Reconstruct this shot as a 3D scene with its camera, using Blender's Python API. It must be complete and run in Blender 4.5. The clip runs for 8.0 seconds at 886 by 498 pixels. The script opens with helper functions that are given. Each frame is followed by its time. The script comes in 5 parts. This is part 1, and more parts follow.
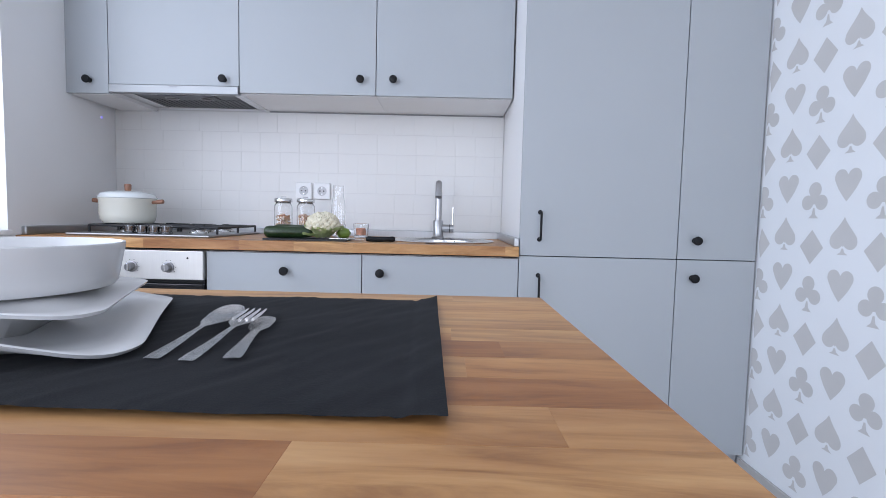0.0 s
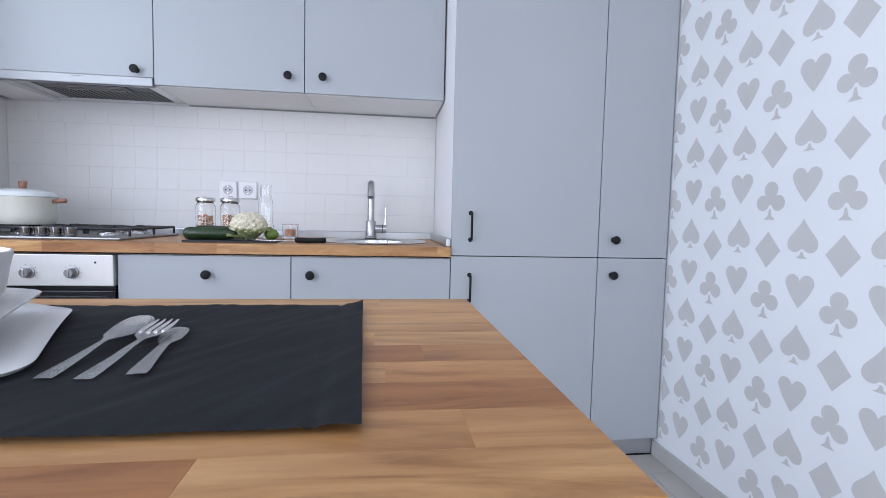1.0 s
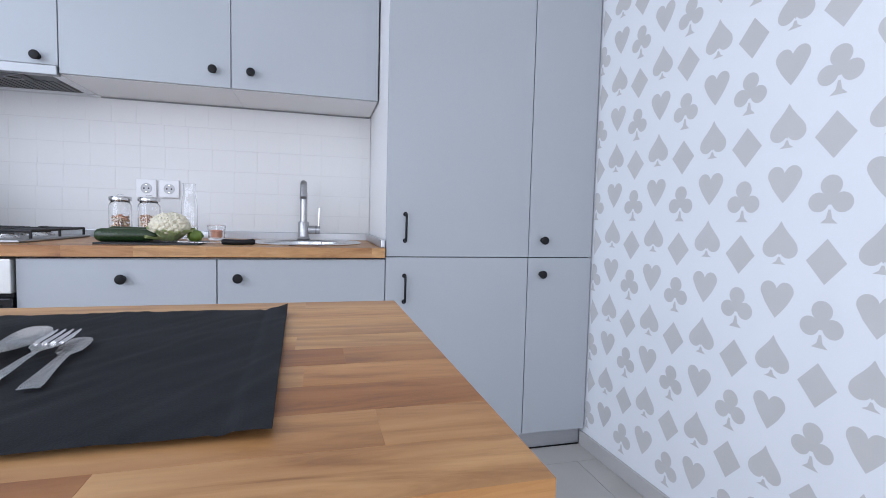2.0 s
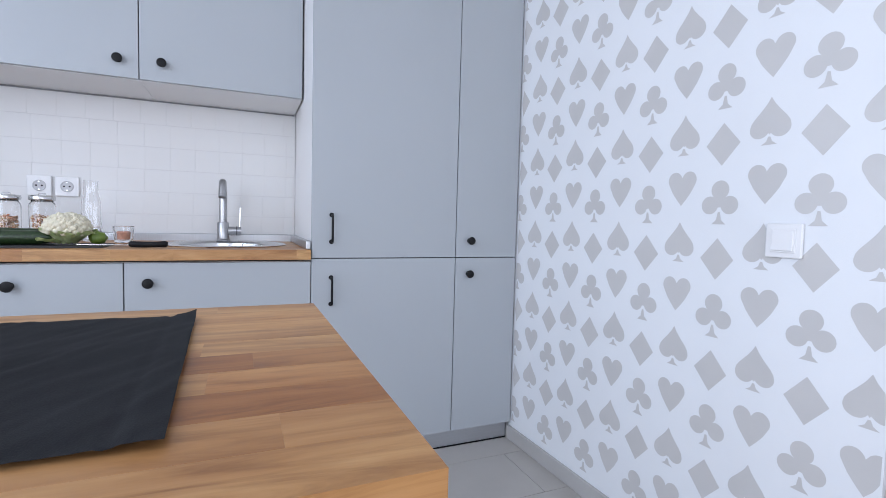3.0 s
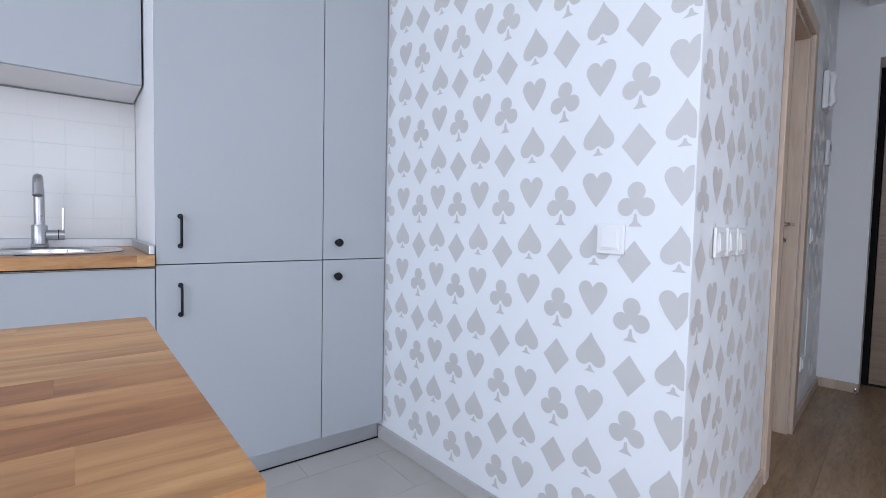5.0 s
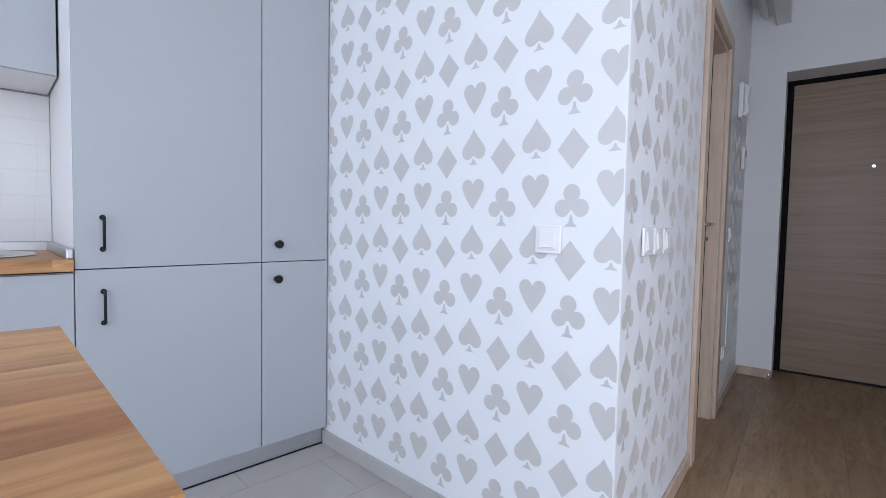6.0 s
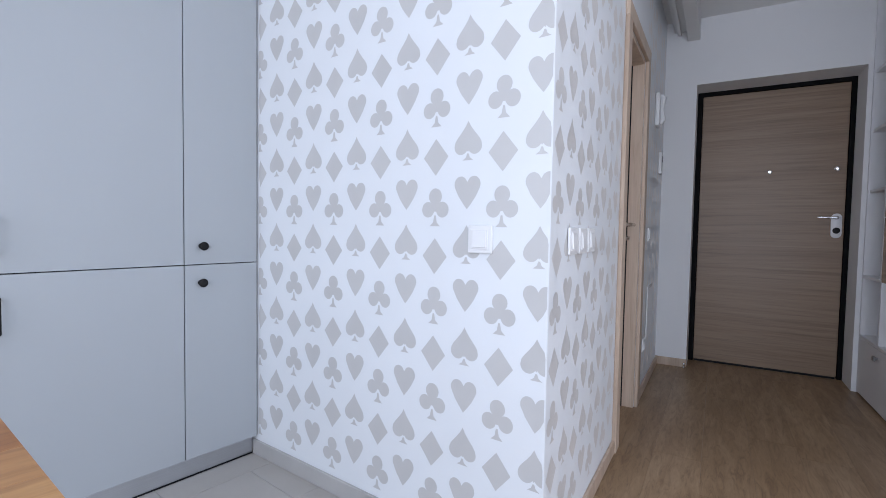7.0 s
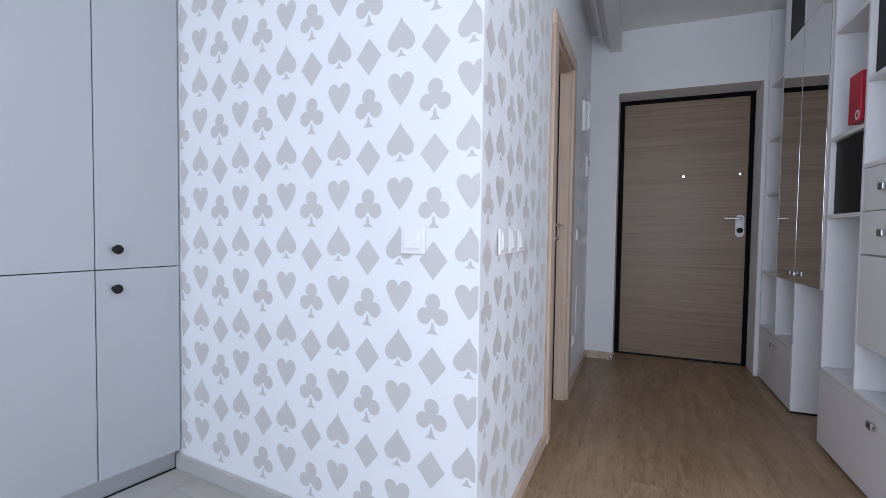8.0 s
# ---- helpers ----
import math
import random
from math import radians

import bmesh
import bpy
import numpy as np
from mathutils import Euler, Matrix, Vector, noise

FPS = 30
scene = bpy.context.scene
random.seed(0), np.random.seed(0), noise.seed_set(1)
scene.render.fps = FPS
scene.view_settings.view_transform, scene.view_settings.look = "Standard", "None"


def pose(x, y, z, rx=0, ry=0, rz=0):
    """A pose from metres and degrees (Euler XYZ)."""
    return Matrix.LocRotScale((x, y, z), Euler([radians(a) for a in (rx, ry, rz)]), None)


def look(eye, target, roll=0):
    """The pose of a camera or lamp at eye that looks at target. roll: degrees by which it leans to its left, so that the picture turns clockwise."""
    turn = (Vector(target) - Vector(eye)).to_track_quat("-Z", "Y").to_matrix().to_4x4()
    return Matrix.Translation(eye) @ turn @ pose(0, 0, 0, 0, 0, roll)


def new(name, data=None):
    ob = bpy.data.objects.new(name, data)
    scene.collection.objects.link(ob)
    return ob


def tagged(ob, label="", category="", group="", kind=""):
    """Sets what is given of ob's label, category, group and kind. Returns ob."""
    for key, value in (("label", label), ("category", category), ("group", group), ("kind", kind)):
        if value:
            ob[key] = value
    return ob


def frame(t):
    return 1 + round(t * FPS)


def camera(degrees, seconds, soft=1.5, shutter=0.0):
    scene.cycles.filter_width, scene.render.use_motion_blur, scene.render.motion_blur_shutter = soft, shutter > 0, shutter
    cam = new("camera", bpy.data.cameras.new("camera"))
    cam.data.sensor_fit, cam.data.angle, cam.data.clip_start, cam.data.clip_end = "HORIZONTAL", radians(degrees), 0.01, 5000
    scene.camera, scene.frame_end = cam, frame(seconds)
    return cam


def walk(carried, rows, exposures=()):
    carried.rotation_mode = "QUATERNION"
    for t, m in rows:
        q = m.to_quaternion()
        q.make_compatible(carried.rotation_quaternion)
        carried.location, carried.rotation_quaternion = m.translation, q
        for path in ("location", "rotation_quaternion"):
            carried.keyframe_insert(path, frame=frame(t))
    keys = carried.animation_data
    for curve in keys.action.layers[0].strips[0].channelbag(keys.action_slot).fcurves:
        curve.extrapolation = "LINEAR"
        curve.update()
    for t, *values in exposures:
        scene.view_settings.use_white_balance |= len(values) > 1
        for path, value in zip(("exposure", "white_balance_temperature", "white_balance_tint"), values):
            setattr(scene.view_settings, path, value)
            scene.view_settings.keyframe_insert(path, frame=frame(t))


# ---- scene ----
cam = camera(86.47, 8.0, soft=0.7)
PATH = [
    (0, (-0.2738, -1.7954, 0.9835), (-0.2919, 0.2000, 0.8502), 1.35),
    (0.5, (-0.2673, -1.7984, 0.9875), (-0.1573, 0.1941, 0.8539), 1.32),
    (1, (-0.2606, -1.8033, 0.9906), (-0.0082, 0.1763, 0.8593), 1.35),
    (2.5, (-0.2385, -1.8246, 0.9957), (0.3977, 0.0677, 0.8756), 1.49),
    (3, (-0.2309, -1.8322, 0.9970), (0.5443, 0.0078, 0.8813), 1.49),
    (3.5, (-0.2245, -1.8381, 0.9990), (0.6710, -0.0533, 0.8863), 1.46),
    (4, (-0.2180, -1.8427, 1.0016), (0.7983, -0.1237, 0.8905), 1.39),
    (4.5, (-0.2120, -1.8486, 1.0024), (0.9087, -0.1956, 0.8949), 1.41),
    (5, (-0.2075, -1.8547, 1.0026), (1.0178, -0.2774, 0.8998), 1.25),
    (6.5, (-0.1993, -1.8713, 1.0036), (1.2814, -0.5300, 0.9118), 1.05),
    (7, (-0.1962, -1.8787, 1.0030), (1.3736, -0.6425, 0.9152), 0.98),
    (7.5, (-0.1937, -1.8887, 1.0023), (1.4468, -0.7477, 0.9191), 0.85),
    (8, (-0.1920, -1.8991, 1.0019), (1.5234, -0.8738, 0.9236), 0.76),
]
walk(cam, [(t, look(eye, target, roll)) for t, eye, target, roll in PATH], exposures=((0, 0.0), (3, -0.05), (6, 0.0), (8, 0.07)))

# ---------------------------------------------------------------- light
scene.view_settings.exposure = 0.0
world = bpy.data.worlds.new("sky")
scene.world = world
world.use_nodes = True
wn = world.node_tree.nodes
sky = wn.new("ShaderNodeTexSky")
sky.sky_type = "NISHITA"
sky.sun_disc = False
sky.sun_elevation = radians(35)
sky.sun_rotation = radians(200)
wn["Background"].inputs[1].default_value = 0.12
world.node_tree.links.new(sky.outputs[0], wn["Background"].inputs[0])

sun = new("sun", bpy.data.lights.new("sun", "SUN"))
sun.data.energy = 0.6
sun.data.angle = radians(12)
sun.data.color = (1.0, 0.96, 0.9)
sun.matrix_world = look((3, 8, 8), (0, 0, 0))


def area_lamp(name, eye, target, w, h, watts, colour):
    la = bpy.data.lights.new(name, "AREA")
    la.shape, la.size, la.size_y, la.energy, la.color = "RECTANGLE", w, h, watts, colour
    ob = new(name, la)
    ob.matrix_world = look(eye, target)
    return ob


WALLW = pose(-1.92, -0.047, 0, 0, 0, 6.1)   # the window wall stands a little askew
def in_wall(x, y, z):
    return WALLW @ Vector((x, y, z))


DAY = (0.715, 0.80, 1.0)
area_lamp("window_daylight", in_wall(-0.06, -0.56, 1.64), in_wall(2, -0.56, 1.5), 1.0, 1.45, 15, DAY)
# Added lamp in an unseen opening; it brightens the hall.
area_lamp("added_west_light", in_wall(-0.06, -2.55, 1.22), in_wall(2, -2.55, 1.2), 2.6, 2.3, 69, DAY)
# Fill lamp at an added south window behind the camera.
area_lamp("added_south_light", (0.45, -4.26, 1.55), (0.45, -2, 1.5), 1.8, 1.3, 27, DAY)

# ---------------------------------------------------------------- materials
def nodes_of(name):
    m = bpy.data.materials.new(name)
    m.use_nodes = True
    nt = m.node_tree
    return m, nt, nt.nodes["Principled BSDF"]


def mapped(nt, scale, coord="Object"):
    tc = nt.nodes.new("ShaderNodeTexCoord")
    mp = nt.nodes.new("ShaderNodeMapping")
    mp.inputs["Scale"].default_value = scale
    nt.links.new(tc.outputs[coord], mp.inputs["Vector"])
    return mp


def noise_node(nt, vec, scale, detail=4, rough=0.55, distortion=0.0):
    n = nt.nodes.new("ShaderNodeTexNoise")
    n.inputs["Scale"].default_value = scale
    n.inputs["Detail"].default_value = detail
    n.inputs["Roughness"].default_value = rough
    n.inputs["Distortion"].default_value = distortion
    if vec is not None:
        nt.links.new(vec, n.inputs["Vector"])
    return n


def ramp(nt, fac, stops):
    r = nt.nodes.new("ShaderNodeValToRGB")
    e = r.color_ramp.elements
    while len(e) < len(stops):
        e.new(0.5)
    for el, (p, c) in zip(e, stops):
        el.position, el.color = p, (*c, 1)
    nt.links.new(fac, r.inputs[0])
    return r


def mix(nt, fac, a, b, blend="MIX"):
    n = nt.nodes.new("ShaderNodeMix")
    n.data_type, n.blend_type = "RGBA", blend
    for sock, v in ((n.inputs[0], fac), (n.inputs[6], a), (n.inputs[7], b)):
        if hasattr(v, "is_output"):
            nt.links.new(v, sock)
        elif isinstance(v, tuple):
            sock.default_value = (*v, 1)
        else:
            sock.default_value = v
    return n.outputs[2]


def bump(nt, bsdf, height, strength, distance=0.002):
    b = nt.nodes.new("ShaderNodeBump")
    b.inputs["Strength"].default_value = strength
    b.inputs["Distance"].default_value = distance
    nt.links.new(height, b.inputs["Height"])
    nt.links.new(b.outputs[0], bsdf.inputs["Normal"])


def painted(name, colour, rough=0.5, var=0.05, scale=3.0, grain=180.0, bumpy=0.08, metal=0.0, spec=0.5):
    """Paint, plaster or plastic: a soft blotchiness over a fine grain."""
    m, nt, b = nodes_of(name)
    mp = mapped(nt, (1, 1, 1))
    oi = nt.nodes.new("ShaderNodeObjectInfo")
    off = nt.nodes.new("ShaderNodeVectorMath")
    off.operation = "MULTIPLY_ADD"
    off.inputs[1].default_value = (47.0, 31.0, 59.0)
    nt.links.new(oi.outputs["Random"], off.inputs[0])
    nt.links.new(mp.outputs[0], off.inputs[2])
    big = noise_node(nt, off.outputs[0], scale, 5)
    fine = noise_node(nt, off.outputs[0], grain, 3)
    lo = tuple(c * (1 - var) for c in colour)
    hi = tuple(min(1, c * (1 + var)) for c in colour)
    r = ramp(nt, big.outputs[0], [(0.3, lo), (0.7, hi)])
    nt.links.new(r.outputs[0], b.inputs["Base Color"])
    rr = nt.nodes.new("ShaderNodeMapRange")
    rr.inputs[3].default_value, rr.inputs[4].default_value = rough * 0.85, min(1, rough * 1.15)
    nt.links.new(big.outputs[0], rr.inputs[0])
    nt.links.new(rr.outputs[0], b.inputs["Roughness"])
    b.inputs["Metallic"].default_value = metal
    b.inputs["Specular IOR Level"].default_value = spec
    bump(nt, b, fine.outputs[0], bumpy, 0.001)
    return m


def timber(name, tones, axis_scale, rough=0.45, streak=14.0, bumpy=0.12, per_piece=0.5, wavy=0.6):
    """Wood with long streaks along the axis of least scale and a tone of its own for each piece."""
    m, nt, b = nodes_of(name)
    mp = mapped(nt, axis_scale)
    oi = nt.nodes.new("ShaderNodeObjectInfo")
    off = nt.nodes.new("ShaderNodeVectorMath")
    off.operation = "MULTIPLY_ADD"
    comb = nt.nodes.new("ShaderNodeCombineXYZ")
    for k in range(3):
        nt.links.new(oi.outputs["Random"], comb.inputs[k])
    nt.links.new(comb.outputs[0], off.inputs[0])
    off.inputs[1].default_value = (37.0, 53.0, 19.0)
    nt.links.new(mp.outputs[0], off.inputs[2])
    n1 = noise_node(nt, off.outputs[0], streak, 6, 0.62, wavy)
    n2 = noise_node(nt, off.outputs[0], streak * 0.22, 3, 0.5, 1.2)
    n3 = noise_node(nt, off.outputs[0], streak * 7, 2, 0.5)
    r1 = ramp(nt, n1.outputs[0], [(0.28, tones[0]), (0.5, tones[1]), (0.75, tones[2])])
    r2 = ramp(nt, n2.outputs[0], [(0.35, tones[3]), (0.62, (1, 1, 1))])
    col = mix(nt, 0.75, r1.outputs[0], r2.outputs[0], "MULTIPLY")
    pr = ramp(nt, oi.outputs["Random"], [(0.0, tones[4]), (0.3, (0.97, 0.95, 0.93)), (0.6, (1.0, 1.0, 1.0)), (0.85, (1.12, 1.1, 1.06)), (1.0, tones[5])])
    col = mix(nt, per_piece, col, mix(nt, 1.0, col, pr.outputs[0], "MULTIPLY"))
    pores = ramp(nt, n3.outputs[0], [(0.3, (0.82, 0.8, 0.78)), (0.5, (1, 1, 1))])
    col = mix(nt, 0.5, col, pores.outputs[0], "MULTIPLY")
    nt.links.new(col, b.inputs["Base Color"])
    rr = nt.nodes.new("ShaderNodeMapRange")
    rr.inputs[3].default_value, rr.inputs[4].default_value = rough * 0.8, rough * 1.2
    nt.links.new(n1.outputs[0], rr.inputs[0])
    nt.links.new(rr.outputs[0], b.inputs["Roughness"])
    bump(nt, b, n3.outputs[0], bumpy, 0.0008)
    return m


def metal(name, colour, rough=0.25, brushed=(1, 1, 60)):
    m, nt, b = nodes_of(name)
    mp = mapped(nt, brushed)
    n = noise_node(nt, mp.outputs[0], 12, 4)
    r = ramp(nt, n.outputs[0], [(0.3, tuple(c * 0.9 for c in colour)), (0.7, colour)])
    nt.links.new(r.outputs[0], b.inputs["Base Color"])
    b.inputs["Metallic"].default_value = 1.0
    rr = nt.nodes.new("ShaderNodeMapRange")
    rr.inputs[3].default_value, rr.inputs[4].default_value = rough * 0.7, rough * 1.3
    nt.links.new(n.outputs[0], rr.inputs[0])
    nt.links.new(rr.outputs[0], b.inputs["Roughness"])
    return m


def glass(name, colour=(1, 1, 1), rough=0.0):
    m, nt, b = nodes_of(name)
    b.inputs["Base Color"].default_value = (*colour, 1)
    b.inputs["Transmission Weight"].default_value = 1.0
    b.inputs["Roughness"].default_value = rough
    b.inputs["IOR"].default_value = 1.45
    return m


M_FRONT = painted("grey_cabinet_paint", (0.40, 0.425, 0.445), 0.42, 0.02, 1.5, 260, 0.05)
M_CARCASS = painted("white_cabinet_board", (0.80, 0.80, 0.80), 0.4, 0.015, 2.0, 200, 0.04)
M_BLACK = painted("black_metal_paint", (0.010, 0.010, 0.011), 0.5, 0.2, 20, 300, 0.1, spec=0.22)
M_DOORFRAME = painted("black_door_frame", (0.006, 0.006, 0.006), 0.7, 0.2, 20, 300, 0.1, spec=0.1)
M_WALL = painted("white_wall_paint", (0.84, 0.84, 0.84), 0.8, 0.02, 1.2, 120, 0.15)
M_CEIL = painted("white_ceiling_paint", (0.85, 0.85, 0.84), 0.85, 0.02, 1.0, 120, 0.1)
M_PAPER = painted("white_wallpaper", (0.80, 0.82, 0.838), 0.62, 0.015, 4.0, 420, 0.2)
M_SUIT = painted("pearl_grey_print", (0.575, 0.565, 0.552), 0.34, 0.03, 5.0, 420, 0.1, spec=0.9)
_b = M_SUIT.node_tree.nodes["Principled BSDF"]
_b.inputs["Sheen Weight"].default_value = 1.0      # pearl bloom of the print
_b.inputs["Sheen Roughness"].default_value = 0.3
_b.inputs["Sheen Tint"].default_value = (1.0, 0.95, 0.91, 1)
M_TILE = painted("white_glazed_tile", (0.74, 0.735, 0.72), 0.36, 0.006, 6.0, 30, 0.02)
M_GROUT = painted("pale_grout", (0.66, 0.65, 0.64), 0.9, 0.03, 12.0, 300, 0.3)
M_SCREED = painted("grey_floor_grout", (0.40, 0.385, 0.36), 0.9, 0.05, 12.0, 300, 0.3)
M_FLOORTILE = painted("grey_porcelain_tile", (0.44, 0.415, 0.385), 0.34, 0.05, 5.0, 150, 0.06)
M_SKIRT = painted("grey_tile_skirting", (0.47, 0.455, 0.44), 0.35, 0.06, 6.0, 150, 0.06)
M_PLINTH = metal("brushed_aluminium_plinth", (0.60, 0.62, 0.65), 0.42, (1, 1, 40))
M_STEEL = metal("stainless_steel", (0.68, 0.68, 0.68), 0.24, (1, 1, 50))
M_OVENSTEEL = metal("soft_brushed_steel", (0.66, 0.65, 0.63), 0.5, (60, 1, 1))
M_HOODSTEEL = metal("dull_hood_steel", (0.40, 0.41, 0.42), 0.55, (60, 1, 1))
M_HOB = metal("brushed_hob_steel", (0.36, 0.36, 0.365), 0.38, (50, 1, 1))
M_TAP = metal("satin_tap_steel", (0.46, 0.46, 0.47), 0.3, (4, 4, 30))
M_KNOB = metal("dark_chrome", (0.26, 0.26, 0.265), 0.16, (5, 5, 5))
M_OVENKNOB = metal("satin_knob_steel", (0.30, 0.30, 0.31), 0.35, (5, 5, 5))
M_CHROME = metal("chrome", (0.82, 0.82, 0.83), 0.1, (5, 5, 5))
M_CUTLERY = metal("polished_cutlery_steel", (0.88, 0.87, 0.86), 0.24, (10, 10, 10))
M_ALU = metal("aluminium_trim", (0.50, 0.51, 0.53), 0.35, (40, 1, 1))
M_CHINA = painted("white_glazed_china", (0.66, 0.66, 0.66), 0.2, 0.01, 6.0, 40, 0.02)
M_BUTCHER = timber("oiled_beech_staves", ((0.30, 0.135, 0.045), (0.52, 0.285, 0.112), (0.63, 0.385, 0.18), (0.56, 0.40, 0.29), (0.70, 0.53, 0.40), (1.16, 1.14, 1.08)), (0.62, 4.0, 4.0), 0.42, 7.0, 0.10, 0.9, wavy=1.7)
M_OAKFLOOR = timber("oak_floor_planks", ((0.22, 0.136, 0.076), (0.36, 0.242, 0.143), (0.44, 0.308, 0.19), (0.74, 0.69, 0.63), (0.88, 0.86, 0.84), (1.08, 1.08, 1.06)), (0.7, 4.2, 4.2), 0.42, 10.0, 0.12, 0.55, wavy=1.5)
M_DOORWOOD = timber("walnut_door_veneer", ((0.212, 0.141, 0.089), (0.29, 0.197, 0.127), (0.345, 0.241, 0.160), (0.84, 0.80, 0.77), (1, 1, 1), (1, 1, 1)), (1.0, 0.14, 4.6), 0.42, 10.0, 0.1, 0.0)
M_CASING = timber("pale_oak_casing", ((0.48, 0.365, 0.275), (0.60, 0.475, 0.37), (0.67, 0.55, 0.44), (0.8, 0.76, 0.73), (1, 1, 1), (1, 1, 1)), (2.0, 2.0, 0.14), 0.45, 9.0, 0.06, 0.0)
M_HANDLEWOOD = timber("copper_toned_wood", ((0.22, 0.10, 0.065), (0.32, 0.16, 0.10), (0.40, 0.22, 0.15), (0.8, 0.75, 0.7), (1, 1, 1), (1, 1, 1)), (2, 2, 2), 0.4, 16.0, 0.05, 0.0)
M_WHITEUNIT = painted("white_lacquer", (0.82, 0.82, 0.83), 0.3, 0.01, 2.0, 200, 0.03)
M_ENAMEL = painted("cream_enamel", (0.75, 0.75, 0.67), 0.18, 0.02, 6.0, 40, 0.03)
M_ENAMELLID = painted("pale_blue_white_enamel", (0.74, 0.78, 0.78), 0.18, 0.02, 6.0, 40, 0.03)
M_IRON = painted("cast_iron", (0.015, 0.015, 0.017), 0.55, 0.3, 40, 250, 0.3)
M_BLACKGLASS = painted("black_oven_glass", (0.008, 0.008, 0.01), 0.08, 0.1, 4, 40, 0.0)
M_PLASTIC = painted("white_switch_plastic", (0.82, 0.82, 0.82), 0.3, 0.01, 8, 200, 0.02)
M_GREYPLASTIC = painted("grey_plastic", (0.25, 0.25, 0.26), 0.4, 0.05, 8, 200, 0.05)
M_HOODGREY = metal("dark_mesh_metal", (0.17, 0.172, 0.178), 0.5, (30, 30, 30))
M_SLATE = painted("black_slate", (0.02, 0.021, 0.023), 0.6, 0.3, 15, 120, 0.5)
# Grey that stands for the shade in the socket recesses.
M_SHADEPLASTIC = painted("socket_shade_grey", (0.55, 0.55, 0.56), 0.35, 0.02, 8, 200, 0.02)
M_RED = painted("red_card", (0.52, 0.02, 0.05), 0.35, 0.08, 6, 200, 0.05)
M_GLASS = glass("clear_glass")
M_MIRROR, _nt, _b = nodes_of("mirror")
_b.inputs["Metallic"].default_value = 1.0
_b.inputs["Roughness"].default_value = 0.02
_b.inputs["Base Color"].default_value = (0.72, 0.72, 0.70, 1)


# ---------------------------------------------------------------- building tools
def link_mesh(name, bm, material, smooth=False):
    bmesh.ops.recalc_face_normals(bm, faces=bm.faces)
    me = bpy.data.meshes.new(name)
    if smooth:
        for f in bm.faces:
            f.smooth = True
        for e in bm.edges:
            if len(e.link_faces) == 2 and e.calc_face_angle(0) > radians(38):
                e.smooth = False
    bm.to_mesh(me)
    bm.free()
    if material:
        me.materials.append(material)
    return new(name, me)


def part(name, bm, material, parent, label="", smooth=False):
    ob = link_mesh(name, bm, material, smooth)
    ob.parent = parent
    if label:
        tagged(ob, label)
    return ob


def thing(name, label, category, group="", m=None, kind=""):
    ob = new(name)
    ob.empty_display_size = 0.05
    if m is not None:
        ob.matrix_world = m
    return tagged(ob, label, category, group, kind)


def solid(name, bm, material, label="", category="", group="", kind="", m=None, smooth=False):
    ob = link_mesh(name, bm, material, smooth)
    if m is not None:
        ob.matrix_world = m
    return tagged(ob, label, category, group, kind)


def box(x0, x1, y0, y1, z0, z1, bevel=0.0, bm=None, seg=2):
    out = bm or bmesh.new()
    made = bmesh.ops.create_cube(out, size=1.0)["verts"]
    for v in made:
        v.co = Vector(((x0 + x1) / 2 + v.co.x * (x1 - x0), (y0 + y1) / 2 + v.co.y * (y1 - y0), (z0 + z1) / 2 + v.co.z * (z1 - z0)))
    if bevel:
        edges = {e for v in made for e in v.link_edges}
        bmesh.ops.bevel(out, geom=list(edges), offset=bevel, segments=seg, affect="EDGES", profile=0.5)
    return out


def lathe(profile, seg=32, bm=None, m=Matrix()):
    """Turns a profile of (radius, height) about z; a radius of 0 closes it."""
    out = bm or bmesh.new()
    rings = []
    for r, z in profile:
        if r <= 1e-6:
            rings.append([out.verts.new(m @ Vector((0, 0, z)))])
        else:
            rings.append([out.verts.new(m @ Vector((r * math.cos(2 * math.pi * k / seg), r * math.sin(2 * math.pi * k / seg), z))) for k in range(seg)])
    for a, b in zip(rings, rings[1:]):
        for k in range(seg):
            q = (k + 1) % seg
            vs = [a[k % len(a)], a[q % len(a)], b[q % len(b)], b[k % len(b)]]
            keep = []
            for v in vs:
                if v not in keep:
                    keep.append(v)
            if len(keep) > 2:
                out.faces.new(keep)
    return out


def tube(points, radius, seg=12, bm=None, caps=True):
    """A round bar swept along points; radius may be one number or one for each point."""
    out = bm or bmesh.new()
    pts = [Vector(p) for p in points]
    radii = radius if isinstance(radius, (list, tuple)) else [radius] * len(pts)
    rings = []
    up = Vector((0, 0, 1))
    side = None
    for i, p in enumerate(pts):
        d = (pts[min(i + 1, len(pts) - 1)] - pts[max(i - 1, 0)]).normalized()
        if side is None:
            side = d.cross(up if abs(d.z) < 0.9 else Vector((1, 0, 0))).normalized()
        side = (side - d * side.dot(d)).normalized()
        other = d.cross(side)
        rings.append([out.verts.new(p + radii[i] * (math.cos(2 * math.pi * k / seg) * side + math.sin(2 * math.pi * k / seg) * other)) for k in range(seg)])
    for a, b in zip(rings, rings[1:]):
        for k in range(seg):
            out.faces.new((a[k], a[(k + 1) % seg], b[(k + 1) % seg], b[k]))
    if caps:
        out.faces.new(rings[0])
        out.faces.new(rings[-1])
    return out


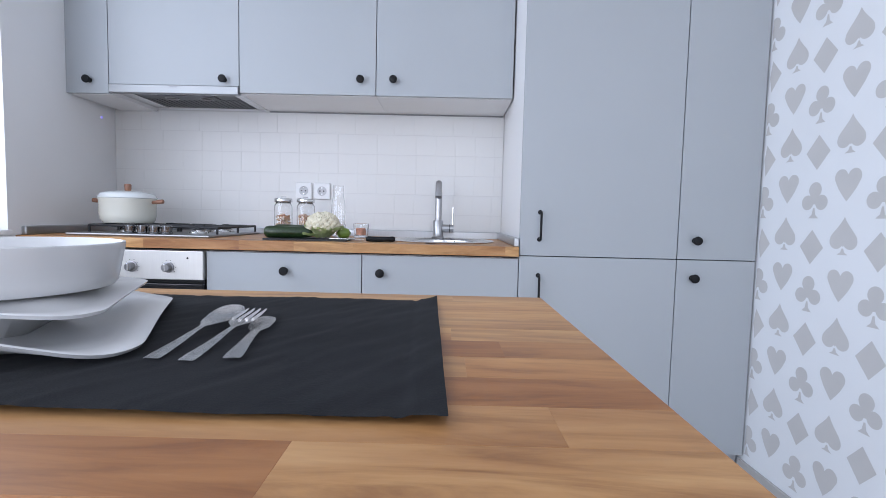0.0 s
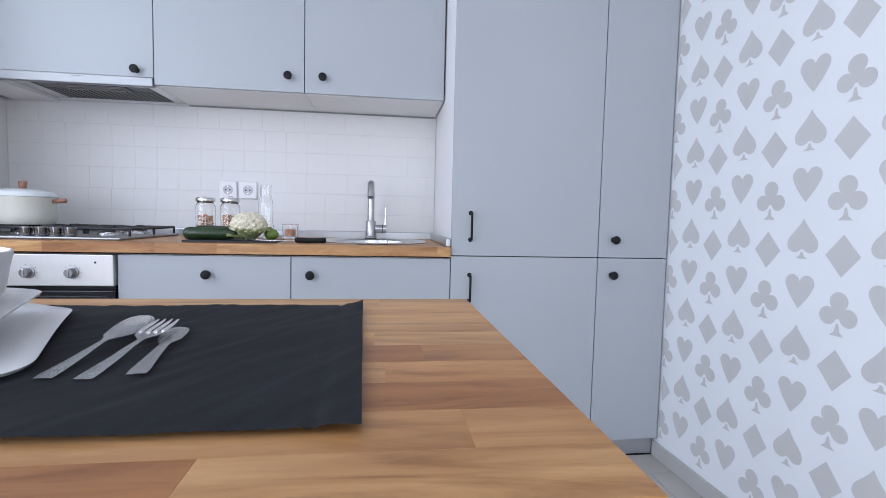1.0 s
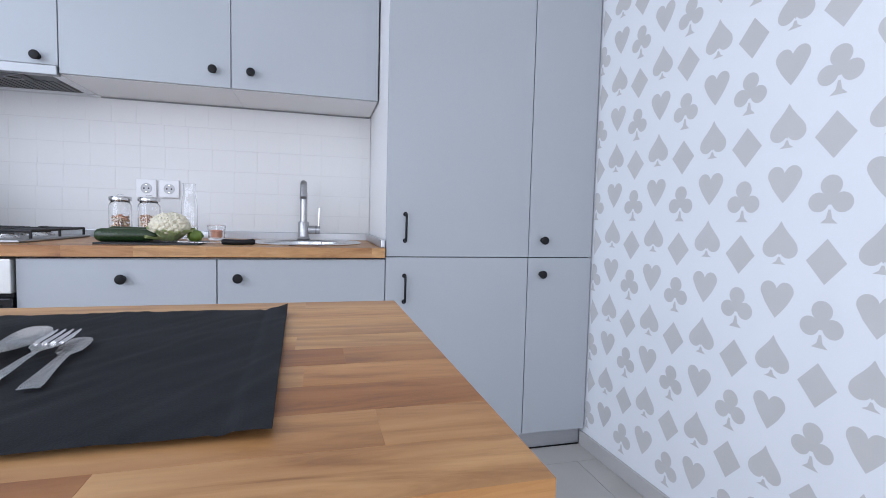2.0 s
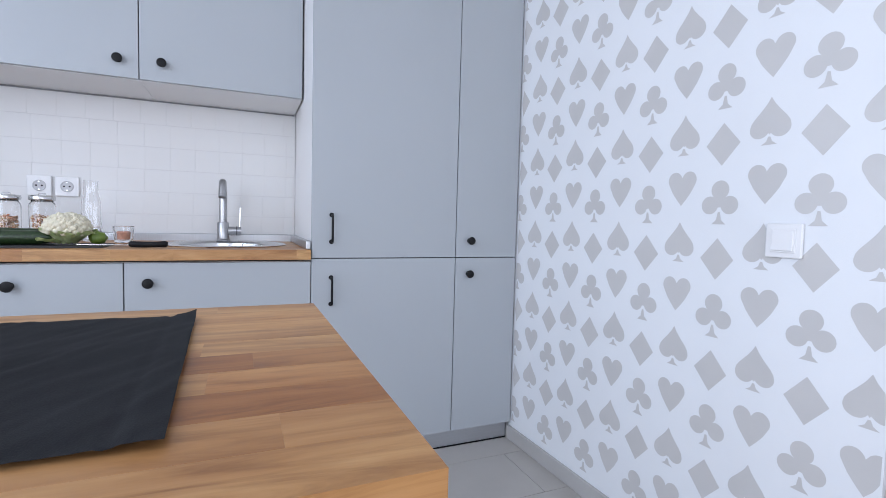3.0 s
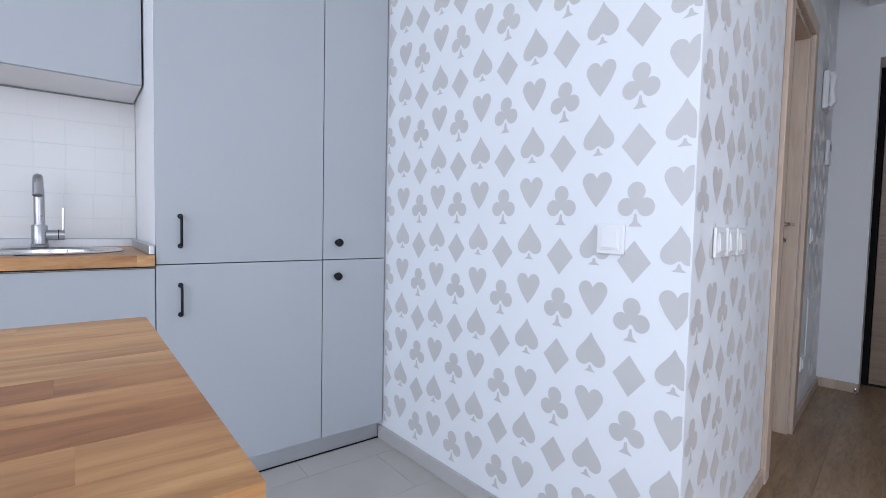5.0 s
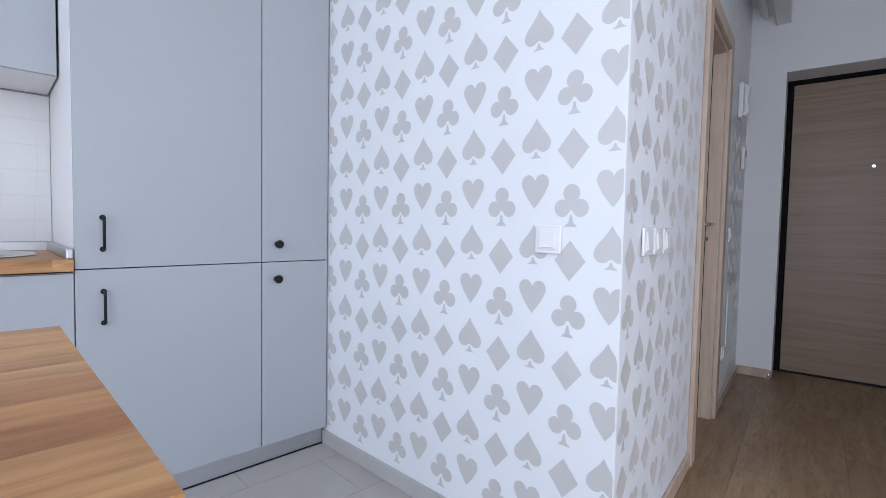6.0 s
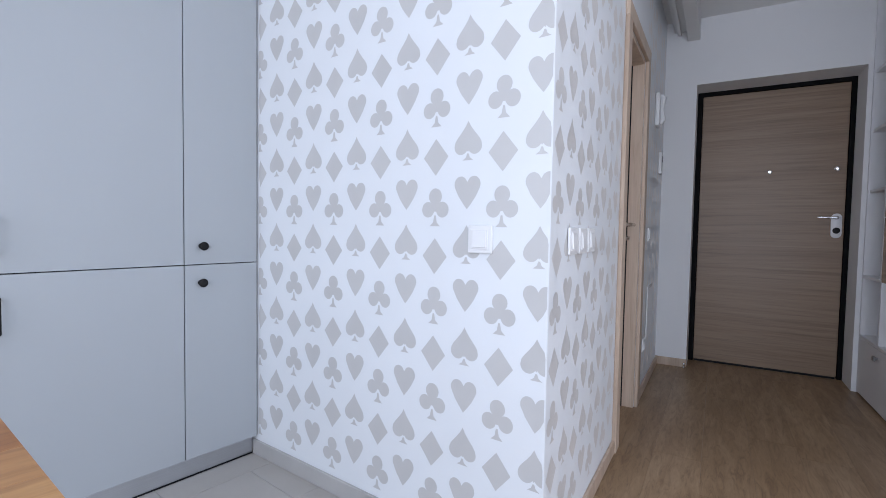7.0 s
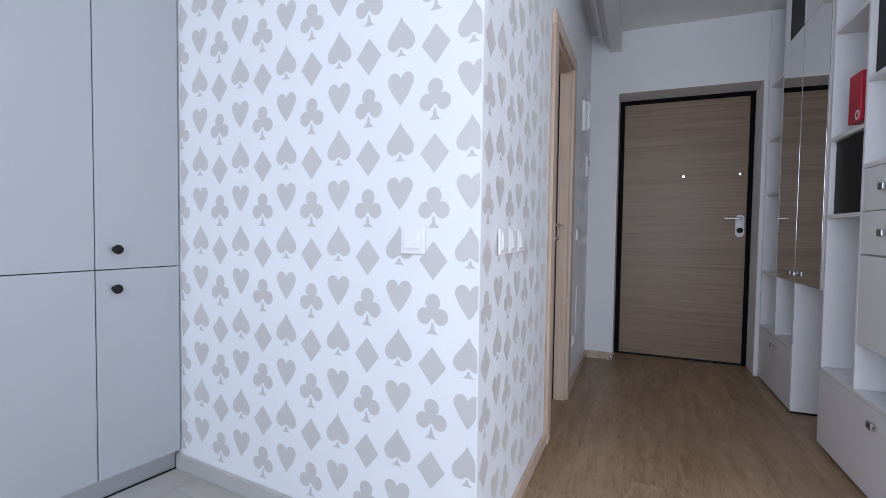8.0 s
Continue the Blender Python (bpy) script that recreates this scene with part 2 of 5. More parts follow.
def prism(outline, z0, z1, bevel=0.0, bm=None):
    """An upright prism over a closed outline of (x, y)."""
    out = bm or bmesh.new()
    lo = [out.verts.new((x, y, z0)) for x, y in outline]
    hi = [out.verts.new((x, y, z1)) for x, y in outline]
    out.faces.new(lo)
    top = out.faces.new(hi)
    n = len(outline)
    for k in range(n):
        out.faces.new((lo[k], lo[(k + 1) % n], hi[(k + 1) % n], hi[k]))
    if bevel:
        bmesh.ops.bevel(out, geom=list(top.edges), offset=bevel, segments=2, affect="EDGES", profile=0.5)
    return out


def turned(bm, m):
    bmesh.ops.transform(bm, matrix=m, verts=bm.verts)
    return bm


# The hall runs off the kitchen's corner at a slant; u along it, v across.
# The two papered walls meet at EDGE.
EDGE = (0.9548, -1.3317)
EASTW = pose(EDGE[0], EDGE[1], 0, 0, 0, 92.10)
HALL = pose(EDGE[0], EDGE[1], 0, 0, 0, 8.0)
SHELF = pose(EDGE[0], EDGE[1], 0, 0, 0, 9.2) @ pose(0.048, 0, 0)    # the hall shelving stands a touch askew
CEIL = 2.545
TOP = 0.879      # worktop
TABLE = 0.870    # table top
BACK = 0.64      # back wall's face
WEST = -1.993    # window wall's face
SOUTH = -4.3

# ---------------------------------------------------------------- structure
solid("floor", box(-2.3, 4.8, -5.0, 0.8, -0.16, -0.0025), M_SCREED, "grey screed floor under tiles and planks", "floor", kind="structure")
solid("ceiling", box(-2.3, 5.2, -5.0, 1.0, CEIL, CEIL + 0.15), M_CEIL, "plain white painted ceiling", "ceiling", kind="structure")
wall_north = solid("wall_north", box(-2.3, 1.05, BACK + 0.008, BACK + 0.16, 0, CEIL), M_WALL, "white kitchen wall tiled above the worktop", "wall", kind="structure")
# window wall with its opening, plus an added opening out of view
bm = box(-0.2, 0, 0, 0.9, 0, CEIL)
box(-0.2, 0, -1.12, 0, 0, 0.88, bm=bm)
box(-0.2, 0, -3.9, 0, 2.40, CEIL, bm=bm)
box(-0.2, 0, -1.2, -1.12, 0, 2.40, bm=bm)
box(-0.2, 0, -4.6, -3.9, 0, CEIL, bm=bm)
solid("wall_west", bm, M_WALL, "white painted wall with a window and an added opening", "wall", kind="structure", m=WALLW)
# End wall out of view; its window opening is added for light.
bm = box(-1.7, -0.5, SOUTH - 0.2, SOUTH, 0, CEIL)
box(1.4, 1.95, SOUTH - 0.2, SOUTH, 0, CEIL, bm=bm)
box(-0.5, 1.4, SOUTH - 0.2, SOUTH, 0, 0.85, bm=bm)
box(-0.5, 1.4, SOUTH - 0.2, SOUTH, 2.25, CEIL, bm=bm)
solid("wall_south", bm, M_WALL, "unseen white end wall with an added window opening", "wall", kind="structure")
wall_east = solid("wall_east", prism([(0.0005, 0), (2.1, 0), (2.1, -0.12), (0.014, -0.12)], 0, CEIL), M_PAPER, "white wallpaper printed with pearl grey card suits", "wall", kind="structure", m=EASTW)

# hall: papered wall with a door opening, entrance wall, wall behind the shelves
D0, D1, DH = 1.06, 1.635, 1.945     # inner door opening
END = 2.70                          # entrance wall's face
bm = prism([(0.0, 0.0), (D0, 0.0), (D0, 0.12), (0.0165, 0.12)], 0, CEIL)
box(D1, END + 0.3, 0.0, 0.12, 0, CEIL, bm=bm)
box(D0, D1, 0.0, 0.12, DH, CEIL, bm=bm)
wall_hall = solid("wall_hall", bm, M_PAPER, "white wallpaper with pearl grey card suits beside an inner door", "wall", kind="structure", m=HALL)
E0, E1, EH = -1.156, -0.211, 2.074    # entrance opening
bm = box(END, END + 0.33, E1, 0.2, 0, CEIL)
box(END, END + 0.33, -1.85, E0, 0, CEIL, bm=bm)
box(END, END + 0.33, E0, E1, EH, CEIL, bm=bm)
solid("wall_entrance", bm, M_WALL, "plain white painted wall round the entrance door", "wall", kind="structure", m=HALL)
solid("wall_landing", box(END + 0.34, END + 0.44, -1.85, 0.2, 0, CEIL), M_WALL, "plain white wall behind the entrance door", "wall", kind="structure", m=HALL)
solid("wall_shelves", box(0.5, END + 0.25, -1.722, -1.578, 0, CEIL), M_WALL, "plain white painted wall behind the hall shelves", "wall", kind="structure", m=SHELF)
# Never in view; placed so the added south light reaches the hall.
solid("wall_living", box(1.72, 1.86, SOUTH, -2.78, 0, CEIL), M_WALL, "unseen white wall set back to let light into the hall", "wall", kind="structure")
# boxed duct under the hall ceiling
bm = box(0.9, END - 0.001, -0.221, -0.142, 2.394, CEIL - 0.001, 0.004)
box(0.9, END - 0.001, -0.1418, -0.052, 2.468, CEIL - 0.001, 0.003, bm=bm)
box(0.9, END - 0.001, -0.098, -0.074, 2.444, 2.4678, 0.004, bm=bm)
solid("trim_duct", bm, M_CEIL, "white boxed duct under the hall ceiling", "duct", kind="structure", m=HALL)


def suit_outline(kind):
    """Closed outlines (x, z), about one unit high, of a printed card suit."""
    if kind == "diamond":
        return [[(0.0, 0.5), (0.41, 0.0), (0.0, -0.5), (-0.41, 0.0)]]

    def arc(cx, cz, r, a0, a1, n=12):
        return [(cx + r * math.cos(radians(a0 + (a1 - a0) * k / n)), cz + r * math.sin(radians(a0 + (a1 - a0) * k / n))) for k in range(n + 1)]
    if kind == "heart":
        right = arc(0.225, 0.22, 0.225, 165, -28, 14) + [(0.30, -0.11), (0.15, -0.30)]
        left = [(-x, z) for x, z in reversed(right)]
        return [right + [(0.0, -0.47)] + left[:-1] + [(0.0, 0.29)]]
    stem = [(-0.022, -0.345), (0.022, -0.345), (0.06, -0.45), (0.16, -0.52), (-0.16, -0.52), (-0.06, -0.45)]
    if kind == "spade":
        right = [(0.0, 0.5), (0.075, 0.36), (0.19, 0.21), (0.32, 0.06), (0.385, -0.04)] + arc(0.205, -0.165, 0.205, 15, -150, 14)
        left = [(-x, z) for x, z in reversed(right)]
        return [right + [(0.0, -0.305)] + left[:-1], stem]
    out = [arc(0.0, 0.27, 0.215, 0, 342, 19)]
    out.append(arc(-0.235, -0.07, 0.205, 0, 342, 19))
    out.append(arc(0.235, -0.07, 0.205, 0, 342, 19))
    out.append([(-0.10, 0.16), (0.10, 0.16), (0.16, -0.12), (-0.16, -0.12)])
    out.append([(-0.025, -0.22), (0.025, -0.22), (0.06, -0.40), (0.17, -0.50), (-0.17, -0.50), (-0.06, -0.40)])
    return out


RISE = 0.3058


SUIT_SIZE = {"heart": 0.107, "spade": 0.113, "club": 0.119, "diamond": 0.113}
suit_meshes = {}


def suit_mesh(kind, side, lo=-9.0, hi=9.0):
    """The flat print of one suit about its centre, cut off at lo and hi along the wall."""
    size, wide = SUIT_SIZE[kind], {"heart": 0.95, "spade": 1.04, "club": 0.98, "diamond": 1.02}[kind]
    bm = bmesh.new()
    for n, outline in enumerate(suit_outline(kind)):
        pts = [(min(max(x * size * wide, lo), hi), h * size) for x, h in outline]
        if max(q[0] for q in pts) - min(q[0] for q in pts) > 0.003:
            bm.faces.new([bm.verts.new((x, side * (0.0005 + 0.00015 * n), h)) for x, h in pts])
    bmesh.ops.recalc_face_normals(bm, faces=bm.faces)
    me = bpy.data.meshes.new("printed_" + kind)
    bm.to_mesh(me)
    bm.free()
    me.materials.append(M_SUIT)
    return me


def print_suits(wall, start, lo, hi, zlo, zhi, side, pitch, up=0.0):
    """Columns of heart and spade, and of club and diamond, from lo to hi along a wall."""
    k0, k1 = math.floor((lo - start) / (pitch / 2)), math.ceil((hi - start) / (pitch / 2))
    for k in range(k0, k1 + 1):
        s = start + k * pitch / 2
        pair = ("heart", "spade") if k % 2 == 0 else ("club", "diamond")
        z0 = up + (1.1104 if k % 2 == 0 else 1.0685)
        if not lo - 0.04 < s < hi + 0.04:
            continue
        for j in range(-5, 7):
            for i, kind in enumerate(pair):
                z = z0 + j * RISE - i * RISE / 2
                if not zlo < z < zhi:
                    continue
                if lo + 0.06 < s < hi - 0.06:
                    if (kind, side) not in suit_meshes:
                        suit_meshes[kind, side] = suit_mesh(kind, side)
                    me = suit_meshes[kind, side]
                else:
                    me = suit_mesh(kind, side, lo - s, hi - s)
                ob = new("printed_" + kind, me)
                ob.parent = wall
                ob.matrix_local = pose(s, 0, z)


print_suits(wall_east, 0.2644, 0.004, 1.332, 0.12, 2.25, 1, 0.2349)
print_suits(wall_hall, 0.179, 0.006, D0 - 0.085, 0.1, 2.45, -1, 0.2349, 0.012)
print_suits(wall_hall, 0.179, D1 + 0.085, 2.695, 0.1, 2.45, -1, 0.2349, 0.012)

# skirting
solid("baseboard", box(0.0, 1.36, 0.0005, 0.012, 0, 0.063, 0.002), M_SKIRT, "grey tile skirting along the wallpapered wall", "baseboard", kind="structure", m=EASTW)
bm = box(0.0, D0 - 0.082, -0.014, -0.0005, 0, 0.06, 0.003)
box(D1 + 0.082, 2.685, -0.014, -0.0005, 0, 0.06, 0.003, bm=bm)
solid("baseboard", bm, M_CASING, "pale oak skirting along the hall", "baseboard", kind="structure", m=HALL)
bm = box(END - 0.014, END - 0.0005, E1, 0.0, 0, 0.06, 0.003)
solid("baseboard", bm, M_CASING, "pale oak skirting beside the entrance door", "baseboard", kind="structure", m=HALL)

# ---------------------------------------------------------------- kitchen cabinets
def knob(parent, x, y, z):
    """A black mushroom knob that stands out towards the room."""
    m = pose(x, y, z, 90)
    part("knob", lathe([(0, 0), (0.011, 0), (0.0085, 0.004), (0.007, 0.012), (0.009, 0.016), (0.0158, 0.019), (0.0172, 0.024), (0.0158, 0.029), (0.011, 0.031), (0, 0.0315)], 28, m=m), M_BLACK, parent, "matt black knob", smooth=True)


def bar_handle(parent, x, y, z0, z1):
    pts = [(x, y, z1 - 0.004), (x, y - 0.018, z1 - 0.004), (x, y - 0.026, z1 - 0.007), (x, y - 0.028, z1 - 0.016), (x, y - 0.028, z0 + 0.016), (x, y - 0.026, z0 + 0.007), (x, y - 0.018, z0 + 0.004), (x, y, z0 + 0.004)]
    bm = tube(pts, 0.0045, 10)
    lathe([(0, 0), (0.009, 0), (0.008, 0.003), (0, 0.0035)], 16, bm, pose(x, y, z1 - 0.004, 90))
    lathe([(0, 0), (0.009, 0), (0.008, 0.003), (0, 0.0035)], 16, bm, pose(x, y, z0 + 0.004, 90))
    part("handle", bm, M_BLACK, parent, "slim black bar handle", smooth=True)


GAP = 0.0018


def cabinet(name, label, x0, x1, y0, y1, z0, z1, fronts, group):
    """A carcass with a front panel for each (z0, z1, pull) in fronts; pull is a function of the panel."""
    ob = thing(name, label, "cabinet", group)
    part("body", box(x0 + 0.0006, x1 - 0.0006, y0 + 0.021, y1, z0, z1, 0.001), M_CARCASS, ob)
    # Black sheet that puts the shade of the gaps in as colour.
    part("gasket", box(x0 + 0.002, x1 - 0.002, y0 + 0.0195, y0 + 0.0206, z0 + 0.004, z1 - 0.002), M_BLACK, ob, "black sheet that darkens the gaps between fronts")
    for a, b, pull in fronts:
        d = part("door", box(x0 + GAP, x1 - GAP, y0, y0 + 0.019, a + GAP, b - GAP, 0.0012), M_FRONT, ob, "smooth light grey front")
        if pull:
            pull(d)
    return ob


cabinet("tall_cabinet", "tall light grey cabinet with two doors and black bar handles", 0.0, 0.6, 0, BACK, 0.085, 2.42,
        [(0.845, 2.42, lambda d: bar_handle(d, 0.0755, 0, 0.905, 1.016)), (0.083, 0.845, lambda d: bar_handle(d, 0.0755, 0, 0.664, 0.775))], "tall cabinets")
cabinet("tall_cabinet", "narrow tall light grey cabinet with two doors and black knobs", 0.6, 0.8985, 0, BACK, 0.085, 2.42,
        [(0.845, 2.42, lambda d: knob(d, 0.664, 0, 0.918)), (0.083, 0.845, lambda d: knob(d, 0.661, 0, 0.775))], "tall cabinets")
cabinet("base_cabinet", "light grey base cabinet with a black knob under the sink", -0.6, 0.0, 0, 0.60, 0.10, 0.8345, [(0.099, 0.8345, lambda d: knob(d, -0.528, 0, 0.766))], "base cabinets")
cabinet("base_cabinet", "light grey base cabinet with a wide drawer and black knob", -1.2, -0.6, 0, 0.60, 0.10, 0.8345,
        [(0.62, 0.8345, lambda d: knob(d, -0.894, 0, 0.766)), (0.099, 0.62, lambda d: knob(d, -0.895, 0, 0.55))], "base cabinets")
cabinet("base_cabinet", "narrow light grey filler cabinet beside the oven", -1.904, -1.8, 0, 0.60, 0.10, 0.8345, [(0.099, 0.8345, None)], "base cabinets")
UF, UB = 0.287, 1.503
cabinet("wall_cabinet", "light grey wall cabinet door with a black knob", -0.600, -0.005, UF, BACK, UB, 2.42, [(UB, 2.42, lambda d: knob(d, -0.523, UF, 1.570))], "wall cabinets")
cabinet("wall_cabinet", "light grey wall cabinet door with a black knob", -1.196, -0.600, UF, BACK, UB, 2.42, [(UB, 2.42, lambda d: knob(d, -0.665, UF, 1.568))], "wall cabinets")
cabinet("wall_cabinet", "light grey wall cabinet over the steel cooker hood", -1.767, -1.196, UF, BACK, UB + 0.027, 2.42, [(UB + 0.027, 2.42, lambda d: knob(d, -1.260, UF, 1.558))], "wall cabinets")
cabinet("wall_cabinet", "narrow light grey wall cabinet with a black knob", -1.957, -1.767, UF, BACK, UB - 0.014, 2.42, [(UB - 0.014, 2.42, lambda d: knob(d, -1.850, UF, 1.545))], "wall cabinets")
solid("trim", box(-1.94, 0.897, 0.29, BACK, 2.425, CEIL - 0.001), M_FRONT, "light grey filler panel above the cabinets", "filler panel", kind="structure")

# Grey strip drawn as the shadow line where cabinets meet the tiles.
solid("trim", box(-1.194, -0.008, BACK - 0.005, BACK - 0.0015, UB - 0.0065, UB - 0.0008, 0.001), M_GREYPLASTIC, "grey strip that draws a shadow line under the wall cabinets", "sealing strip", kind="structure")

# plinth
plinth = thing("plinth", "brushed aluminium plinth under the tall cabinets", "plinth")
part("panel", box(-1.88, 0.892, 0.030, 0.044, 0.004, 0.084, 0.001), M_PLINTH, plinth)
part("seal", box(-1.88, 0.892, 0.027, 0.031, 0.0, 0.006), M_BLACK, plinth, "black rubber seal on the floor")

# cooker hood: slim steel front and a tapering body beneath the cabinet
hood = thing("cooker_hood", "slim stainless steel cooker hood under the wall cabinet", "cooker hood")
part("front", box(-1.763, -1.197, UF - 0.010, UF + 0.02, UB - 0.009, UB + 0.0262, 0.003), M_HOODSTEEL, hood, "brushed steel front rail")
part("badge", box(-1.495, -1.462, UF - 0.0115, UF - 0.009, UB + 0.016, UB + 0.020), M_GREYPLASTIC, hood, "small dark badge")
part("body", box(-1.763, -1.197, UF + 0.02, BACK - 0.02, UB + 0.012, UB + 0.0265, 0.002), M_STEEL, hood)
for x0, x1, y0, y1 in ((-1.763, -1.70, UF + 0.02, BACK - 0.02), (-1.242, -1.197, UF + 0.02, BACK - 0.02), (-1.70, -1.242, UF + 0.02, UF + 0.06)):
    part("rim", box(x0, x1, y0, y1, UB + 0.0, UB + 0.0118, 0.002), M_STEEL, hood, "steel underside rim")
filt = part("filter", box(-1.698, -1.244, UF + 0.062, BACK - 0.022, UB + 0.004, UB + 0.0115, 0.001), M_HOODGREY, hood, "dark grey grease filter")
for q in range(18):
    part("slat", box(-1.69 + q * 0.0247, -1.678 + q * 0.0247, UF + 0.15, BACK - 0.04, UB + 0.001, UB + 0.004), M_HOODGREY, filt)
part("lamp_panel", box(-1.60, -1.34, UF + 0.07, UF + 0.14, UB - 0.003, UB + 0.004, 0.002), M_HOODGREY, hood, "dark metal lamp panel")
for x in (-1.55, -1.39):
    part("lamp", lathe([(0, 0.0), (0.022, 0.0), (0.025, -0.003), (0.03, -0.003), (0.03, 0.004)], 24, m=pose(x, UF + 0.105, UB - 0.003)), M_GREYPLASTIC, hood, "unlit round lamp", smooth=True)

# oven
oven = thing("oven", "built-in stainless steel oven with rotary knobs", "oven")
part("body", box(-1.797, -1.203, 0.021, 0.56, 0.15, 0.8345), M_GREYPLASTIC, oven)
panel = part("control_panel", box(-1.797, -1.203, -0.018, 0.02, 0.722, 0.8335, 0.003), M_OVENSTEEL, oven, "brushed steel control panel")
for x in (-1.70, -1.615, -1.475, -1.335):
    k = part("knob", lathe([(0, 0), (0.021, 0), (0.021, 0.004), (0.017, 0.006), (0.0155, 0.024), (0.014, 0.026), (0, 0.026)], 28, m=pose(x, -0.018, 0.770, 90)), M_OVENKNOB, panel, "round steel knob", smooth=True)
    part("grip", box(x - 0.003, x + 0.003, -0.047, -0.04, 0.757, 0.783, 0.001), M_CHROME, panel, "raised grip")
    for q in range(8):
        a = radians(-125 + q * 250 / 7)
        cx, cz = x + 0.027 * math.sin(a), 0.770 + 0.027 * math.cos(a)
        part("mark", box(cx - 0.0012, cx + 0.0012, -0.0186, -0.0178, cz - 0.0012, cz + 0.0012), M_BLACK, panel)
part("lamp", lathe([(0, 0), (0.004, 0), (0.003, 0.002), (0, 0.0025)], 14, m=pose(-1.262, -0.018, 0.806, 90)), M_BLACK, panel, "small pilot lamp")
part("seal", box(-1.797, -1.203, -0.004, 0.02, 0.708, 0.721), M_BLACK, oven, "black gap under the control panel")
door = part("door", box(-1.797, -1.203, -0.022, 0.02, 0.15, 0.707, 0.003), M_BLACKGLASS, oven, "black glass oven door")
part("handle", tube([(-1.75, -0.022, 0.672), (-1.75, -0.06, 0.672), (-1.25, -0.06, 0.672), (-1.25, -0.022, 0.672)], 0.009, 14), M_STEEL, door, "steel bar handle", smooth=True)

# worktop trim against the walls
solid("trim", prism([(WEST + 0.002, BACK - 0.022), (-0.0035, BACK - 0.022), (-0.0035, BACK - 0.002), (WEST + 0.002, BACK - 0.002)], TOP, TOP + 0.034, 0.004), M_ALU, "aluminium upstand along the tiled wall", "upstand", kind="structure")
solid("trim", box(-0.02, -0.0015, -0.006, BACK - 0.024, TOP, TOP + 0.034, 0.004), M_ALU, "aluminium upstand along the tall cabinet", "upstand", kind="structure")
solid("trim", box(0.001, 0.02, 0.06, 0.66, TOP, TOP + 0.034, 0.004), M_ALU, "aluminium upstand along the window wall", "upstand", kind="structure", m=WALLW)

# sink and tap
SX, SY, SR = -0.302, 0.300, 0.232
sink = thing("sink", "round stainless steel sink set in the wooden worktop", "sink", m=pose(SX, SY, TOP))
part("bowl", lathe([(SR - 0.032, 0.004), (SR - 0.04, -0.004), (SR - 0.055, -0.13), (SR - 0.09, -0.15), (0.03, -0.155), (0, -0.155)], 64), M_STEEL, sink, smooth=True)
part("rim", lathe([(SR, 0.0005), (SR + 0.001, 0.004), (SR - 0.006, 0.0075), (SR - 0.028, 0.0065), (SR - 0.0335, 0.002)], 64), M_STEEL, sink, "polished steel rim", smooth=True)
for q in range(4):
    part("overflow_slot", box(0.06 + q * 0.011, 0.067 + q * 0.011, SR - 0.052, SR - 0.046, -0.022, -0.006, 0.001), M_BLACK, sink, "dark overflow slot")
tap = thing("kitchen_tap", "tall satin chrome kitchen tap with a side lever", "tap", m=pose(-0.321, 0.500, TOP + 0.007))
part("base", lathe([(0, 0), (0.027, 0), (0.029, 0.006), (0.0245, 0.010), (0.0245, 0.079), (0.022, 0.083), (0, 0.083)], 32), M_TAP, tap, smooth=True)
part("column", lathe([(0.0, 0.082), (0.0165, 0.082), (0.0165, 0.216), (0.0155, 0.221), (0, 0.221)], 28), M_TAP, tap, smooth=True)
pts = [(0, 0, 0.212), (0, 0, 0.231)]
pts += [(0, -0.028 + 0.028 * math.cos(radians(a)), 0.231 + 0.029 * math.sin(radians(a))) for a in range(15, 165, 15)]
pts += [(0, -0.060, 0.229), (0, -0.075, 0.192)]
part("spout", tube(pts, [0.0148] * 8 + [0.0155] * (len(pts) - 9) + [0.016], 20), M_TAP, tap, "curved pull-out spout", smooth=True)
side = part("lever", tube([(0.02, 0, 0.045), (0.075, 0, 0.045)], 0.0195, 24), M_TAP, tap, "horizontal mixer cartridge", smooth=True)
part("collar", tube([(0.055, 0, 0.045), (0.058, 0, 0.045)], 0.0203, 24), M_BLACK, side, "thin dark collar ring", smooth=True)
part("stick", tube([(0.069, 0, 0.06), (0.070, 0.0, 0.10), (0.071, 0, 0.148)], [0.0055, 0.0045, 0.0042], 12), M_CHROME, side, "slim upright lever", smooth=True)

# gas hob
HX0, HX1, HY0, HY1 = -1.80, -1.22, 0.065, 0.575
hob = thing("gas_hob", "steel gas hob with black cast-iron grates", "hob")
part("plate", box(HX0, HX1, HY0, HY1, TOP, TOP + 0.011, 0.005), M_HOB, hob, "brushed steel plate")
for x in (-1.566, -1.515, -1.465, -1.416):
    part("knob", lathe([(0, 0.01), (0.0225, 0.01), (0.0235, 0.015), (0.0195, 0.019), (0.0215, 0.040), (0.0175, 0.045), (0, 0.045)], 26, m=pose(x, HY0 + 0.045, TOP)), M_KNOB, hob, "dark chrome control knob", smooth=True)
for x, y, r in ((-1.66, 0.255, 0.036), (-1.66, 0.465, 0.028), (-1.36, 0.255, 0.028), (-1.36, 0.465, 0.045)):
    bb = part("burner", lathe([(0, 0.011), (r + 0.012, 0.011), (r + 0.01, 0.018), (r, 0.020), (r, 0.024), (0, 0.024)], 32, m=pose(x, y, TOP)), M_STEEL, hob, smooth=True)
    part("cap", lathe([(0, 0.024), (r - 0.004, 0.024), (r - 0.005, 0.027), (r * 0.6, 0.029), (0, 0.029)], 32, m=pose(x, y, TOP)), M_IRON, bb, "black burner cap", smooth=True)


